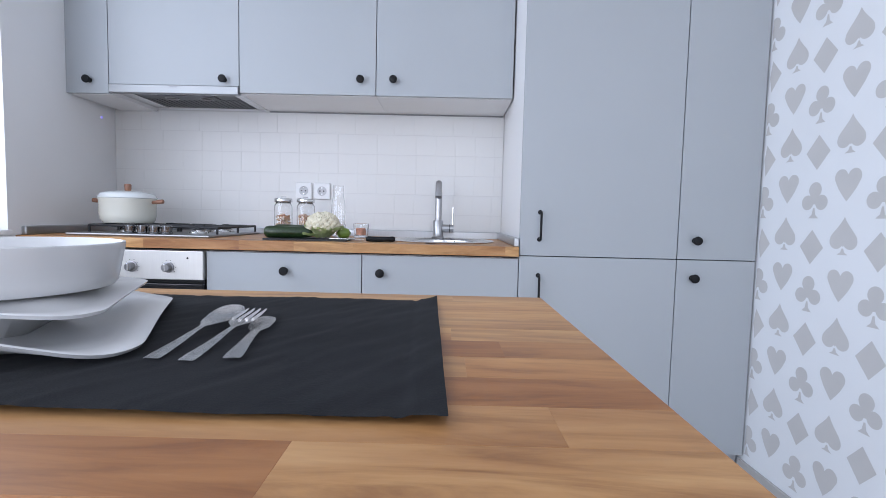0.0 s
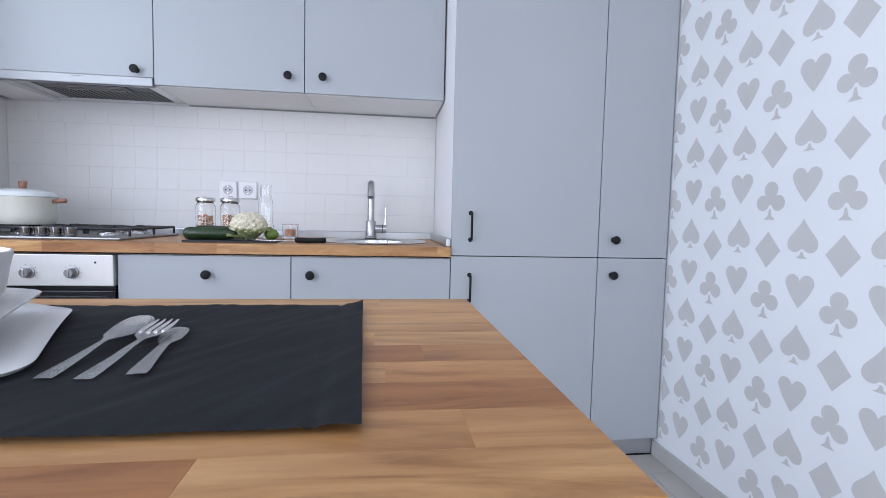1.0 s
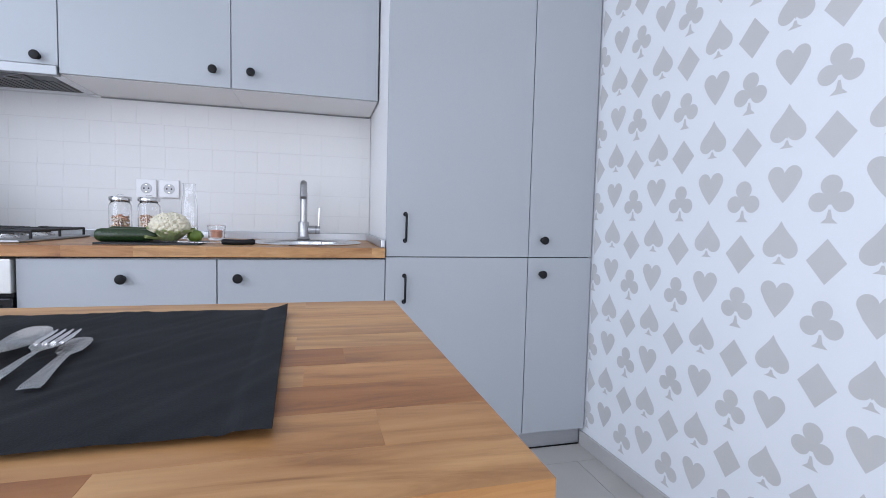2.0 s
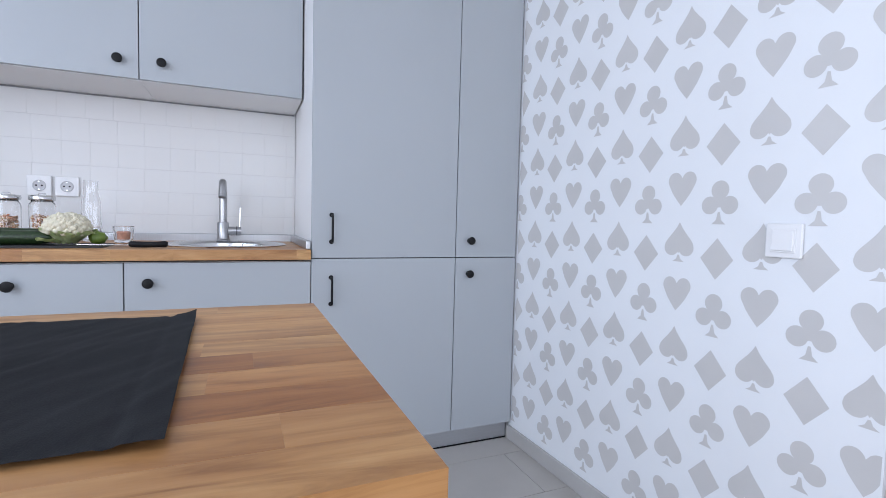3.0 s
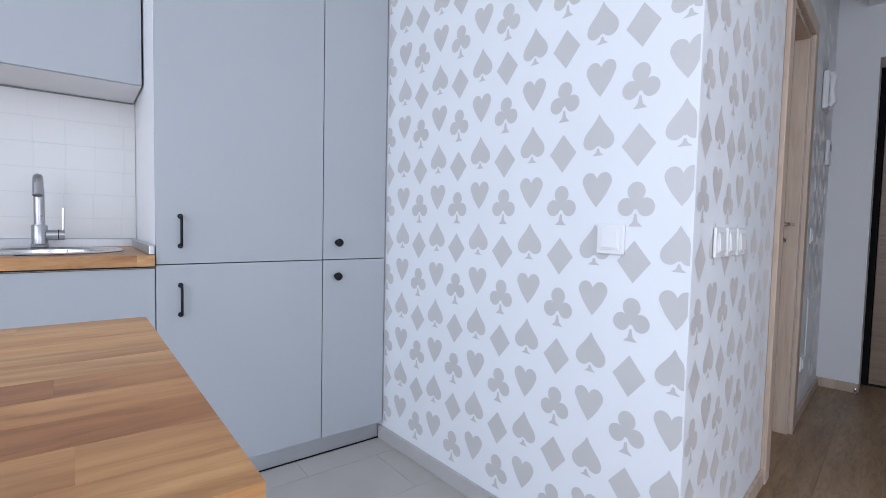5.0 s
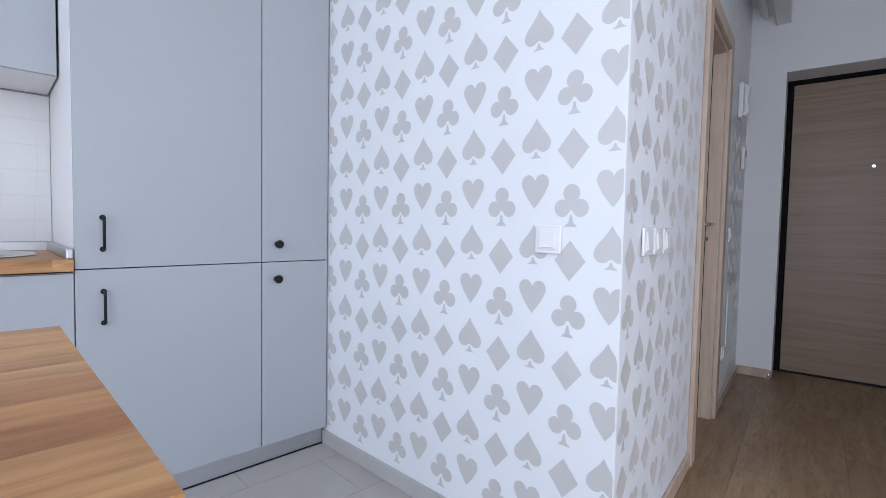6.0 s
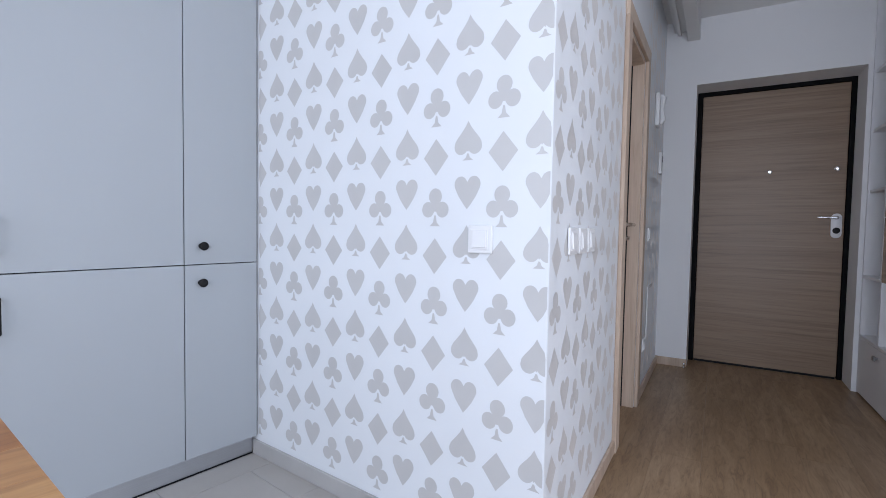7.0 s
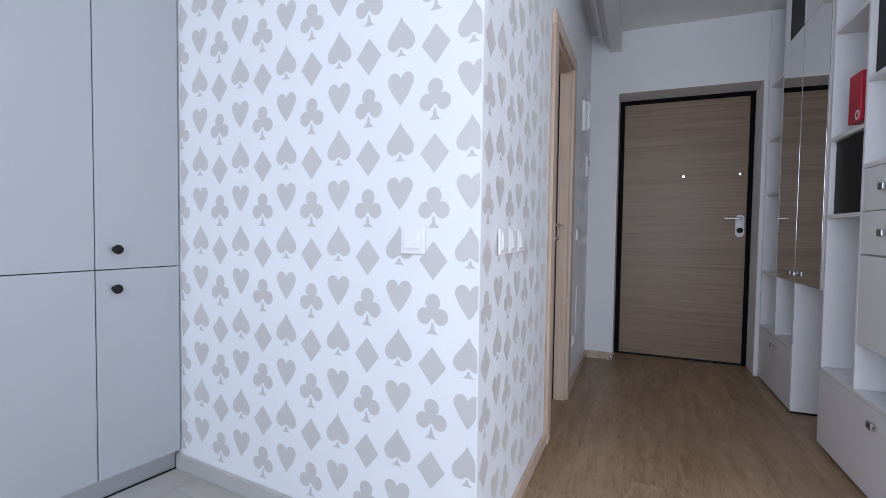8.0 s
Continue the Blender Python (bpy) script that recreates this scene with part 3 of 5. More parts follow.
def grate(x0, x1, y0, y1):
    g = part("grate", tube([(x0, y0, TOP + 0.039), (x1, y0, TOP + 0.039), (x1, y1, TOP + 0.039), (x0, y1, TOP + 0.039), (x0, y0 + 0.001, TOP + 0.039)], 0.0052, 8), M_IRON, hob, "black cast-iron pan grate")
    ym, xm = (y0 + y1) / 2, (x0 + x1) / 2
    for yy in ((y0 * 3 + y1) / 4, (y0 + y1 * 3) / 4):
        part("bar", tube([(x0, yy, TOP + 0.042), (xm - 0.035, yy, TOP + 0.042)], 0.0050, 8), M_IRON, g)
        part("bar", tube([(xm + 0.035, yy, TOP + 0.042), (x1, yy, TOP + 0.042)], 0.0050, 8), M_IRON, g)
        part("bar", tube([(xm, yy - 0.09, TOP + 0.042), (xm, yy - 0.035, TOP + 0.042)], 0.0050, 8), M_IRON, g)
        part("bar", tube([(xm, yy + 0.035, TOP + 0.042), (xm, yy + 0.09, TOP + 0.042)], 0.0050, 8), M_IRON, g)
    part("bar", tube([(x0, ym, TOP + 0.039), (x1, ym, TOP + 0.039)], 0.0052, 8), M_IRON, g)
    for x in (x0, x1):
        for y in (y0, y1, ym):
            part("foot", tube([(x, y, TOP + 0.011), (x, y, TOP + 0.039)], 0.0052, 8), M_IRON, g)


grate(HX0 + 0.02, (HX0 + HX1) / 2 - 0.006, HY0 + 0.105, HY1 - 0.015)
grate((HX0 + HX1) / 2 + 0.006, HX1 - 0.02, HY0 + 0.105, HY1 - 0.015)

# enamel pot on the back burner
PZ = TOP + 0.0475
pot = thing("cooking_pot", "cream enamel pot with a lid and copper-toned wooden handles", "pot", m=pose(-1.708, 0.31, PZ) @ Matrix.Diagonal((0.865, 0.865, 0.93, 1)))
part("body", lathe([(0, 0), (0.108, 0), (0.12, 0.012), (0.126, 0.04), (0.127, 0.106), (0.130, 0.112), (0.130, 0.116), (0.122, 0.116), (0.12, 0.02), (0, 0.01)], 56), M_ENAMEL, pot, smooth=True)
lid = part("lid", lathe([(0.127, 0.1165), (0.132, 0.119), (0.132, 0.123), (0.127, 0.127), (0.125, 0.134), (0.118, 0.140), (0.08, 0.149), (0.04, 0.153), (0, 0.154)], 56), M_ENAMELLID, pot, "pale enamel lid", smooth=True)
part("knob", lathe([(0, 0.152), (0.013, 0.152), (0.015, 0.158), (0.0165, 0.18), (0.015, 0.186), (0, 0.187)], 24), M_HANDLEWOOD, lid, "copper-toned wooden knob", smooth=True)
for sgn in (-1, 1):
    part("handle", tube([(sgn * 0.118, 0, 0.100), (sgn * 0.14, 0, 0.101), (sgn * 0.16, 0, 0.104), (sgn * 0.182, 0, 0.106), (sgn * 0.186, 0, 0.106)], [0.007, 0.0085, 0.0105, 0.0105, 0.006], 16), M_HANDLEWOOD, pot, "copper-toned wooden handle", smooth=True)

# sockets on the tiles
for x in (-1.018, -0.924):
    so = thing("wall_socket", "white double-pin wall socket on the tiled wall", "socket", "sockets", m=pose(x, BACK - 0.001, 1.104))
    part("plate", box(-0.042, 0.042, -0.010, 0, -0.042, 0.042, 0.004), M_PLASTIC, so)
    # No recess is cut: grey ring and disc paint its shade.
    part("ring", lathe([(0.0185, 0.0), (0.0195, 0.0025), (0.0225, 0.0025), (0.0235, 0.0)], 32, m=pose(0, -0.010, 0, 90)), M_SHADEPLASTIC, so, "grey socket ring", smooth=True)
    part("well", lathe([(0.0, 0.0004), (0.0185, 0.0004), (0.0185, 0.0)], 32, m=pose(0, -0.010, 0, 90)), M_SHADEPLASTIC, so, "grey disc painted as the shaded socket recess", smooth=True)
    for dx in (-0.0095, 0.0095):
        part("pin_hole", lathe([(0, 0.001), (0.0036, 0.001), (0.0036, 0.0), (0, 0.0)], 14, m=pose(dx, -0.010, 0, 90)), M_BLACK, so, "dark pin hole")
    for dz in (-0.018, 0.018):
        part("earth_clip", box(-0.003, 0.003, -0.0125, -0.0105, dz - 0.004, dz + 0.004), M_STEEL, so, "steel earth clip")


# ---------------------------------------------------------------- things on the worktop
def jar(x, y, fill, label):
    j = thing("glass_jar", label, "jar", "storage jars", m=pose(x, y, TOP))
    r = 0.042
    part("glass", lathe([(0, 0.001), (r - 0.006, 0.001), (r, 0.006), (r, 0.140), (r - 0.003, 0.148), (r - 0.008, 0.154), (r - 0.008, 0.164), (r - 0.011, 0.164), (r - 0.011, 0.153), (r - 0.003, 0.139), (r - 0.003, 0.008), (0, 0.005)], 36), M_GLASS, j, "clear glass", smooth=True).visible_shadow = False
    li = part("lid", lathe([(r - 0.006, 0.160), (r - 0.001, 0.160), (r, 0.163), (r, 0.174), (r - 0.003, 0.178), (0.01, 0.179), (0, 0.179)], 36), M_STEEL, j, "brushed metal lid", smooth=True)
    part("lid_grip", tube([(-0.012, 0, 0.178), (-0.011, 0, 0.186), (0.011, 0, 0.186), (0.012, 0, 0.178)], 0.002, 8), M_STEEL, li, "small wire grip")
    rnd = random.Random(int(x * -1000))
    bm = bmesh.new()
    for n in range(230):
        a, q, h = rnd.uniform(0, 6.28), (r - 0.011) * math.sqrt(rnd.random()), 0.012 + rnd.random() * fill
        mm = pose(q * math.cos(a), q * math.sin(a), h, rnd.uniform(0, 180), rnd.uniform(0, 180), rnd.uniform(0, 360)) @ Matrix.Diagonal((0.0045, 0.0045, 0.009, 1))
        bmesh.ops.create_icosphere(bm, subdivisions=1, radius=1.0, matrix=mm)
    f = part("nuts", bm, M_NUT, j, "mixed brown and orange nuts", smooth=True)
    f["kind"] = "stuff"


M_NUT, _nt, _b = nodes_of("mixed_nuts")
_g = _nt.nodes.new("ShaderNodeNewGeometry")
_r = ramp(_nt, _g.outputs["Random Per Island"], [(0.0, (0.20, 0.09, 0.04)), (0.35, (0.42, 0.22, 0.09)), (0.7, (0.60, 0.46, 0.30)), (1.0, (0.45, 0.14, 0.05))])
_nt.links.new(_r.outputs[0], _b.inputs["Base Color"])
_b.inputs["Roughness"].default_value = 0.5
jar(-1.063, 0.46, 0.088, "glass storage jar of nuts with a brushed metal lid")
jar(-0.955, 0.46, 0.09, "glass storage jar of nuts with a brushed metal lid")

car = thing("carafe", "tall clear glass carafe standing by the tiled wall", "carafe", m=pose(-0.805, 0.485, TOP))
part("glass", lathe([(0, 0.001), (0.030, 0.001), (0.033, 0.005), (0.033, 0.15), (0.031, 0.168), (0.026, 0.19), (0.0245, 0.2), (0.0245, 0.24), (0.0262, 0.245), (0.0245, 0.245), (0.0225, 0.239), (0.0225, 0.2), (0.024, 0.189), (0.029, 0.167), (0.031, 0.149), (0.031, 0.010), (0, 0.008)], 36), M_GLASS, car, "clear glass", smooth=True).visible_shadow = False


def tumbler(x, y, r, h, label):
    g = thing("glass_tumbler", label, "glass", "small glasses", m=pose(x, y, TOP))
    part("glass", lathe([(0, 0.001), (r - 0.008, 0.001), (r - 0.005, 0.004), (r, h), (r - 0.002, h + 0.001), (r - 0.004, h), (r - 0.0085, 0.012), (0, 0.010)], 32), M_GLASS, g, smooth=True).visible_shadow = False
    return g


tumbler(-0.769, 0.38, 0.024, 0.062, "small clear shot glass behind the cauliflower")
gl = tumbler(-0.680, 0.41, 0.037, 0.066, "low glass holding a pale pink spice")
part("spice", lathe([(0, 0.014), (0.022, 0.014), (0.024, 0.042), (0.02, 0.046), (0, 0.043)], 24), painted("pink_spice", (0.5, 0.24, 0.16), 0.7, 0.25, 60, 300, 0.5), gl, "pale pink spice", smooth=True)

M_ZUC, _nt, _b = nodes_of("courgette_skin")
_mp = mapped(_nt, (60, 6, 60))
_n = noise_node(_nt, _mp.outputs[0], 3, 4)
_r = ramp(_nt, _n.outputs[0], [(0.35, (0.008, 0.02, 0.006)), (0.6, (0.02, 0.045, 0.012)), (0.8, (0.05, 0.08, 0.022))])
_nt.links.new(_r.outputs[0], _b.inputs["Base Color"])
_b.inputs["Roughness"].default_value = 0.3
board = solid("slate_board", prism([(-1.006, 0.06), (-0.673, 0.06), (-0.675, 0.25), (-1.003, 0.252)], TOP, TOP + 0.007, 0.001), M_SLATE, "black slate serving board on the worktop", "board")
BZ = TOP + 0.007
for x, y, turn, ln, rr in ((-0.915, 0.110, 4, 0.20, 0.0245), (-0.912, 0.170, -9, 0.19, 0.027)):
    z = thing("courgette", "dark green courgette lying on the slate board", "courgette", "courgettes", m=pose(x, y, BZ + rr, 0, 0, turn))
    prof = [(-0.5, 0.55), (-0.47, 0.85), (-0.4, 1.0), (-0.1, 0.98), (0.25, 0.93), (0.4, 0.8), (0.45, 0.55), (0.47, 0.42)]
    part("fruit", tube([(a * ln, 0.006 * math.cos(a * 3), 0) for a, _ in prof], [rr * b for _, b in prof], 22), M_ZUC, z, smooth=True)
    part("stalk", tube([(0.465 * ln, 0.001, 0), (0.5 * ln, 0, 0.002), (0.535 * ln, 0, 0.003)], [rr * 0.42, rr * 0.3, rr * 0.36], 9), painted("courgette_stalk", (0.16, 0.2, 0.06), 0.6, 0.2, 40), z, "pale green stalk")

cauli = thing("cauliflower", "creamy white cauliflower with pale green leaves on the slate", "cauliflower", m=pose(-0.784, 0.13, BZ))
rnd = random.Random(5)
bm = bmesh.new()
for n in range(95):
    a = n * 2.39996
    h = 1 - (n + 0.5) / 95 * 1.35
    q = math.sqrt(max(0, 1 - h * h))
    R = 0.052
    c0 = Vector((q * math.cos(a) * R * 1.12, q * math.sin(a) * R, 0.055 + h * R * 0.85))
    rad = rnd.uniform(0.009, 0.0145)
    bmesh.ops.create_icosphere(bm, subdivisions=2, radius=rad, matrix=Matrix.Translation(c0))
    for k in range(5):
        d = Vector((rnd.uniform(-1, 1), rnd.uniform(-1, 1), rnd.uniform(-0.4, 1))).normalized()
        bmesh.ops.create_icosphere(bm, subdivisions=1, radius=rad * 0.45, matrix=Matrix.Translation(c0 + d * rad * 0.8))
bmesh.ops.create_icosphere(bm, subdivisions=2, radius=0.05, matrix=Matrix.Translation((0, 0, 0.052)))
f = part("head", bm, painted("cauliflower_curd", (0.72, 0.67, 0.52), 0.75, 0.12, 60, 500, 0.7), cauli, "creamy white curds", smooth=True)
f["kind"] = "stuff"
M_LEAF = painted("pale_green_leaf", (0.50, 0.57, 0.29), 0.5, 0.22, 45, 200, 0.3)


def leaf(parent, base, yaw, length, width, curl, lift):
    """A thick cupped leaf with a rib, of a grid bent upwards."""
    bm = bmesh.new()
    grid = []
    for i in range(9):
        s = i / 8
        w = width * math.sin(math.pi * min(1, 0.12 + s * 0.83)) ** 0.7
        row = []
        for j in range(7):
            q = j / 3 - 1
            ripple = 0.0025 * math.sin(9 * s + 5 * q)
            row.append(bm.verts.new((s * length * math.cos(curl * s), q * w / 2, lift * math.sin(s * 1.7) + abs(q) ** 2 * 0.009 + ripple)))
        grid.append(row)
    for a, b in zip(grid, grid[1:]):
        for j in range(6):
            bm.faces.new((a[j], a[j + 1], b[j + 1], b[j]))
    bmesh.ops.solidify(bm, geom=bm.faces[:], thickness=0.0022)
    turned(bm, pose(base[0], base[1], base[2], 0, 0, yaw))
    part("leaf", bm, M_LEAF, parent, "pale green leaf", smooth=True)


for yaw, ln, lift in ((-100, 0.055, 0.034), (-160, 0.06, 0.044), (-135, 0.078, 0.012), (-60, 0.06, 0.03), (-20, 0.075, 0.035), (20, 0.07, 0.04), (170, 0.06, 0.045)):
    leaf(cauli, (0.022 * math.cos(radians(yaw)), 0.022 * math.sin(radians(yaw)), 0.004), yaw, ln, 0.05, 0.5, lift)
lime = solid("lime", lathe([(0, -0.027), (0.006, -0.026), (0.018, -0.019), (0.0235, 0), (0.018, 0.019), (0.007, 0.026), (0.004, 0.029), (0, 0.030)], 28, m=pose(0, 0, 0, 0, 90, 20)), painted("lime_peel", (0.14, 0.21, 0.035), 0.35, 0.25, 50, 400, 0.5), "green lime resting on the slate board", "lime", m=pose(-0.704, 0.15, BZ + 0.0236), smooth=True)
kn = thing("chef_knife", "kitchen knife with a black handle on the worktop", "knife", m=pose(-0.545, 0.10, TOP, 0, 0, 3))
part("handle", tube([(-0.058, 0, 0.012), (-0.05, 0, 0.012), (-0.01, 0, 0.0105), (0.03, 0, 0.0115), (0.052, 0, 0.0125), (0.06, 0, 0.012)], [0.007, 0.011, 0.0105, 0.0102, 0.0115, 0.008], 14), M_BLACK, kn, "black moulded handle", smooth=True)
part("blade", prism([(-0.055, -0.016), (-0.055, 0.008), (-0.2, 0.008), (-0.205, 0.004), (-0.12, -0.016)], 0.009, 0.0112), M_STEEL, kn, "steel blade")

# ---------------------------------------------------------------- table
TX0, TX1, TY0, TY1 = -1.40, 0.0, -0.504, 0.0
table = thing("dining_table", "solid beech butcher-block table beside the kitchen", "table", m=pose(-0.136, -1.112, 0, 0, 0, 0.3))
part("frame", box(TX0 + 0.05, TX1 - 0.05, TY0 + 0.05, TY1 - 0.05, TABLE - 0.11, TABLE - 0.041, 0.002), M_WHITEUNIT, table, "white frame under the top")
for x in (TX0 + 0.05, TX1 - 0.11):
    for y in (TY0 + 0.05, TY1 - 0.11):
        part("leg", box(x, x + 0.06, y, y + 0.06, 0, TABLE - 0.0415, 0.003), M_WHITEUNIT, table, "white square leg")

M_MAT, _nt, _b = nodes_of("black_ribbed_cloth")
_mp = mapped(_nt, (1, 1, 1))
_n = noise_node(_nt, _mp.outputs[0], 9, 5)
_f = noise_node(_nt, _mp.outputs[0], 700, 2)
_w = _nt.nodes.new("ShaderNodeTexWave")
_w.inputs["Scale"].default_value = 60
_w.inputs["Distortion"].default_value = 0.6
_w.bands_direction = "Y"
_nt.links.new(_mp.outputs[0], _w.inputs["Vector"])
_r = ramp(_nt, _n.outputs[0], [(0.3, (0.030, 0.032, 0.037)), (0.7, (0.046, 0.048, 0.054))])
_nt.links.new(mix(_nt, 0.35, _r.outputs[0], _f.outputs[0], "MULTIPLY"), _b.inputs["Base Color"])
_b.inputs["Roughness"].default_value = 0.85
_b.inputs["Specular IOR Level"].default_value = 0.15
_b.inputs["Sheen Weight"].default_value = 0.055
_b.inputs["Sheen Roughness"].default_value = 0.45
bump(_nt, _b, _f.outputs[0], 0.35, 0.0008)


def place_mat():
    """A woven mat with a lightly wavy top and a raised hem at its end."""
    bm = bmesh.new()
    x0, x1, y0, y1 = -0.885, -0.286, -1.546, -1.184
    nx, ny = 150, 50
    grid = []
    for i in range(nx + 1):
        row = []
        for j in range(ny + 1):
            x, y = x0 + (x1 - x0) * i / nx, y0 + (y1 - y0) * j / ny
            hem = 0.0016 / (1 + math.exp(-(x - (x1 - 0.024)) / 0.0012)) - 0.0018 * math.exp(-((x - (x1 - 0.026)) / 0.0025) ** 2)
            lift = 0.006 * max(0, (x - (x1 - 0.03)) / 0.03) ** 2 * max(0, (y - (y1 - 0.05)) / 0.05) ** 2
            wav = 0.0012 * noise.noise(Vector((x * 9, y * 9, 0))) + 0.0009 * noise.noise(Vector(((x - y * 0.6) * 30, (y + x * 0.4) * 7, 3))) + 0.0010 * noise.noise(Vector(((x - y * 0.6) * 85, (y + x * 0.4) * 16, 7)))
            edge = 0.0012 * noise.noise(Vector((x * 7, y * 7, 9)))
            x += 0.015 * (y1 - y) / (y1 - y0) * max(0, (x - x0) / (x1 - x0))
            row.append(bm.verts.new((x + (edge if i in (0, nx) else 0), y + (edge if j in (0, ny) else 0), TABLE + 0.0044 + hem + lift + wav)))
        grid.append(row)
    for a, b in zip(grid, grid[1:]):
        for j in range(ny):
            bm.faces.new((a[j], a[j + 1], b[j + 1], b[j]))
    bmesh.ops.solidify(bm, geom=bm.faces[:], thickness=0.0022)
    return solid("place_mat", bm, M_MAT, "black ribbed cloth place mat on the wooden table", "place mat", smooth=True)


place_mat()
MZ = TABLE + 0.0038


def rounded_square(half, radius, n=8, side=8):
    """Points round a square with rounded corners and divided sides."""
    out = []
    for cx, cy, a0 in ((1, 1, 0), (-1, 1, 90), (-1, -1, 180), (1, -1, 270)):
        arc = [Vector((cx * (half - radius) + radius * math.cos(radians(a0 + 90 * k / n)), cy * (half - radius) + radius * math.sin(radians(a0 + 90 * k / n)))) for k in range(n + 1)]
        out += arc
        d = Matrix.Rotation(radians(90), 2) @ Vector((cx, cy))
        nxt = Vector((d.x * (half - radius), d.y * (half - radius))) + radius * Vector((math.cos(radians(a0 + 90)), math.sin(radians(a0 + 90))))
        out += [arc[-1].lerp(nxt, k / side) for k in range(1, side)]
    return out


def square_plate(half, z, cx, cy, turn, label, rise, foot=0.0, dome=0.0):
    """A rounded square plate: a flat well and a wavy rim that is high along two sides and low at the corners."""
    bm = bmesh.new()
    levels = [(0.0, 0.004 + dome, 0.0), (0.55, 0.004 + dome, 0.0), (0.66, 0.0055 + dome * 0.6, 0.2), (0.85, 0.0062, 0.6), (0.985, 0.0066, 1.0), (1.0, 0.0055, 1.0), (0.985, 0.0026, 1.0), (0.85, 0.0022, 0.6), (0.62, 0.0005, 0.0), (0.40, -foot, 0.0), (0.0, -foot, 0.0)]
    rings = []
    for s, h, wave in levels:
        if s == 0:
            rings.append([bm.verts.new((0, 0, h))])
            continue
        ring = []
        for p in rounded_square(half * s, half * s * 0.3, 9, 9):
            corner = min(abs(p.x), abs(p.y)) / max(abs(p.x), abs(p.y))
            lift = rise if abs(p.y) > abs(p.x) else rise * 0.12
            ring.append(bm.verts.new((p.x, p.y, h + wave * lift * (math.cos(math.pi * corner) * 0.5 + 0.5))))
        rings.append(ring)
    for a, b in zip(rings, rings[1:]):
        n = max(len(a), len(b))
        for k in range(n):
            vs = []
            for v in (a[k % len(a)], a[(k + 1) % n % len(a)], b[(k + 1) % n % len(b)], b[k % len(b)]):
                if v not in vs:
                    vs.append(v)
            if len(vs) > 2:
                bm.faces.new(vs)
    return solid("square_plate", bm, M_CHINA, label, "plate", "stacked plates", m=pose(cx, cy, z, 0, 0, turn), smooth=True)


square_plate(0.141, MZ, -0.683, -1.396, 25, "large white rounded-square china plate on the place mat", 0.025)
square_plate(0.112, MZ + 0.0255, -0.679, -1.394, 23, "smaller white rounded-square plate stacked on a larger one", 0.008, 0.0215, 0.010)
bowl = solid("bowl", lathe([(0, 0.0), (0.078, 0.0), (0.0825, 0.0012), (0.0848, 0.0045), (0.0862, 0.012), (0.0885, 0.028), (0.0915, 0.0465), (0.0912, 0.049), (0.0892, 0.0495), (0.0878, 0.047), (0.0845, 0.025), (0.081, 0.010), (0.07, 0.006), (0, 0.0055)], 72), M_CHINA, "white straight-sided china bowl stacked on plates", "bowl", m=pose(-0.662, -1.392, MZ + 0.0395) @ Matrix.Diagonal((1, 1, 0.82, 1)), smooth=True)


def strip(profile, parent, name):
    """A thin metal piece: rows of (along, half width, height, dish) turned into a closed sheet."""
    out = bmesh.new()
    rows = []
    for s, w, h, dish in profile:
        rows.append([out.verts.new((q * w, s, h + dish * (q * q - 1))) for q in (-1, -0.66, -0.33, 0, 0.33, 0.66, 1)])
    for a, b in zip(rows, rows[1:]):
        for k in range(6):
            out.faces.new((a[k], a[k + 1], b[k + 1], b[k]))
    bmesh.ops.solidify(out, geom=out.faces[:], thickness=0.0016)
    return part(name, out, M_CUTLERY, parent, smooth=True)


HANDLE = [(-0.125, 0.0068, 0.0, -0.0004), (-0.123, 0.0082, 0.0, -0.0006), (-0.11, 0.0084, 0.001, -0.0008), (-0.07, 0.0062, 0.004, -0.0008), (-0.035, 0.0042, 0.008, -0.0008), (-0.012, 0.0034, 0.0098, -0.0004), (0.003, 0.0034, 0.0102, -0.0003)]
CZ = MZ + 0.0022


def at_mat(x0, y0, x1, y1, k=0.84):
    return pose((x0 + x1) / 2, (y0 + y1) / 2, CZ, 0, 0, math.degrees(math.atan2(y1 - y0, x1 - x0)) - 90) @ Matrix.Diagonal((0.74, k, 0.6, 1))


spoon = thing("spoon", "polished steel dinner spoon on the black mat", "spoon", m=at_mat(-0.489, -1.445, -0.494, -1.300, 0.70))
strip(HANDLE, spoon, "handle")
strip([(-0.012, 0.0034, 0.0095, 0), (0.0, 0.008, 0.009, 0.001), (0.015, 0.015, 0.009, 0.003), (0.035, 0.0195, 0.009, 0.0055), (0.055, 0.0215, 0.0115, 0.006), (0.073, 0.0195, 0.015, 0.005), (0.084, 0.014, 0.018, 0.002), (0.089, 0.006, 0.0195, 0)], spoon, "bowl")
fork = thing("fork", "polished steel dinner fork on the black mat", "fork", m=at_mat(-0.462, -1.440, -0.465, -1.306, 0.72))
strip(HANDLE, fork, "handle")
strip([(-0.012, 0.0034, 0.0102, 0), (-0.004, 0.0075, 0.0106, 0), (0.003, 0.0130, 0.0112, 0.0005), (0.012, 0.0150, 0.0122, 0.001), (0.019, 0.0152, 0.0136, 0.001)], fork, "neck")
for q in range(4):
    x = -0.0126 + q * 0.0084
    part("tine", tube([(x, 0.017, 0.0126), (x, 0.032, 0.0140), (x * 0.98, 0.050, 0.0155), (x * 0.96, 0.066, 0.018)], [0.0027, 0.0026, 0.0022, 0.0011], 8), M_CUTLERY, fork, smooth=True)
knife = thing("table_knife", "polished steel table knife on the black mat", "knife", m=at_mat(-0.432, -1.450, -0.453, -1.328, 0.68))
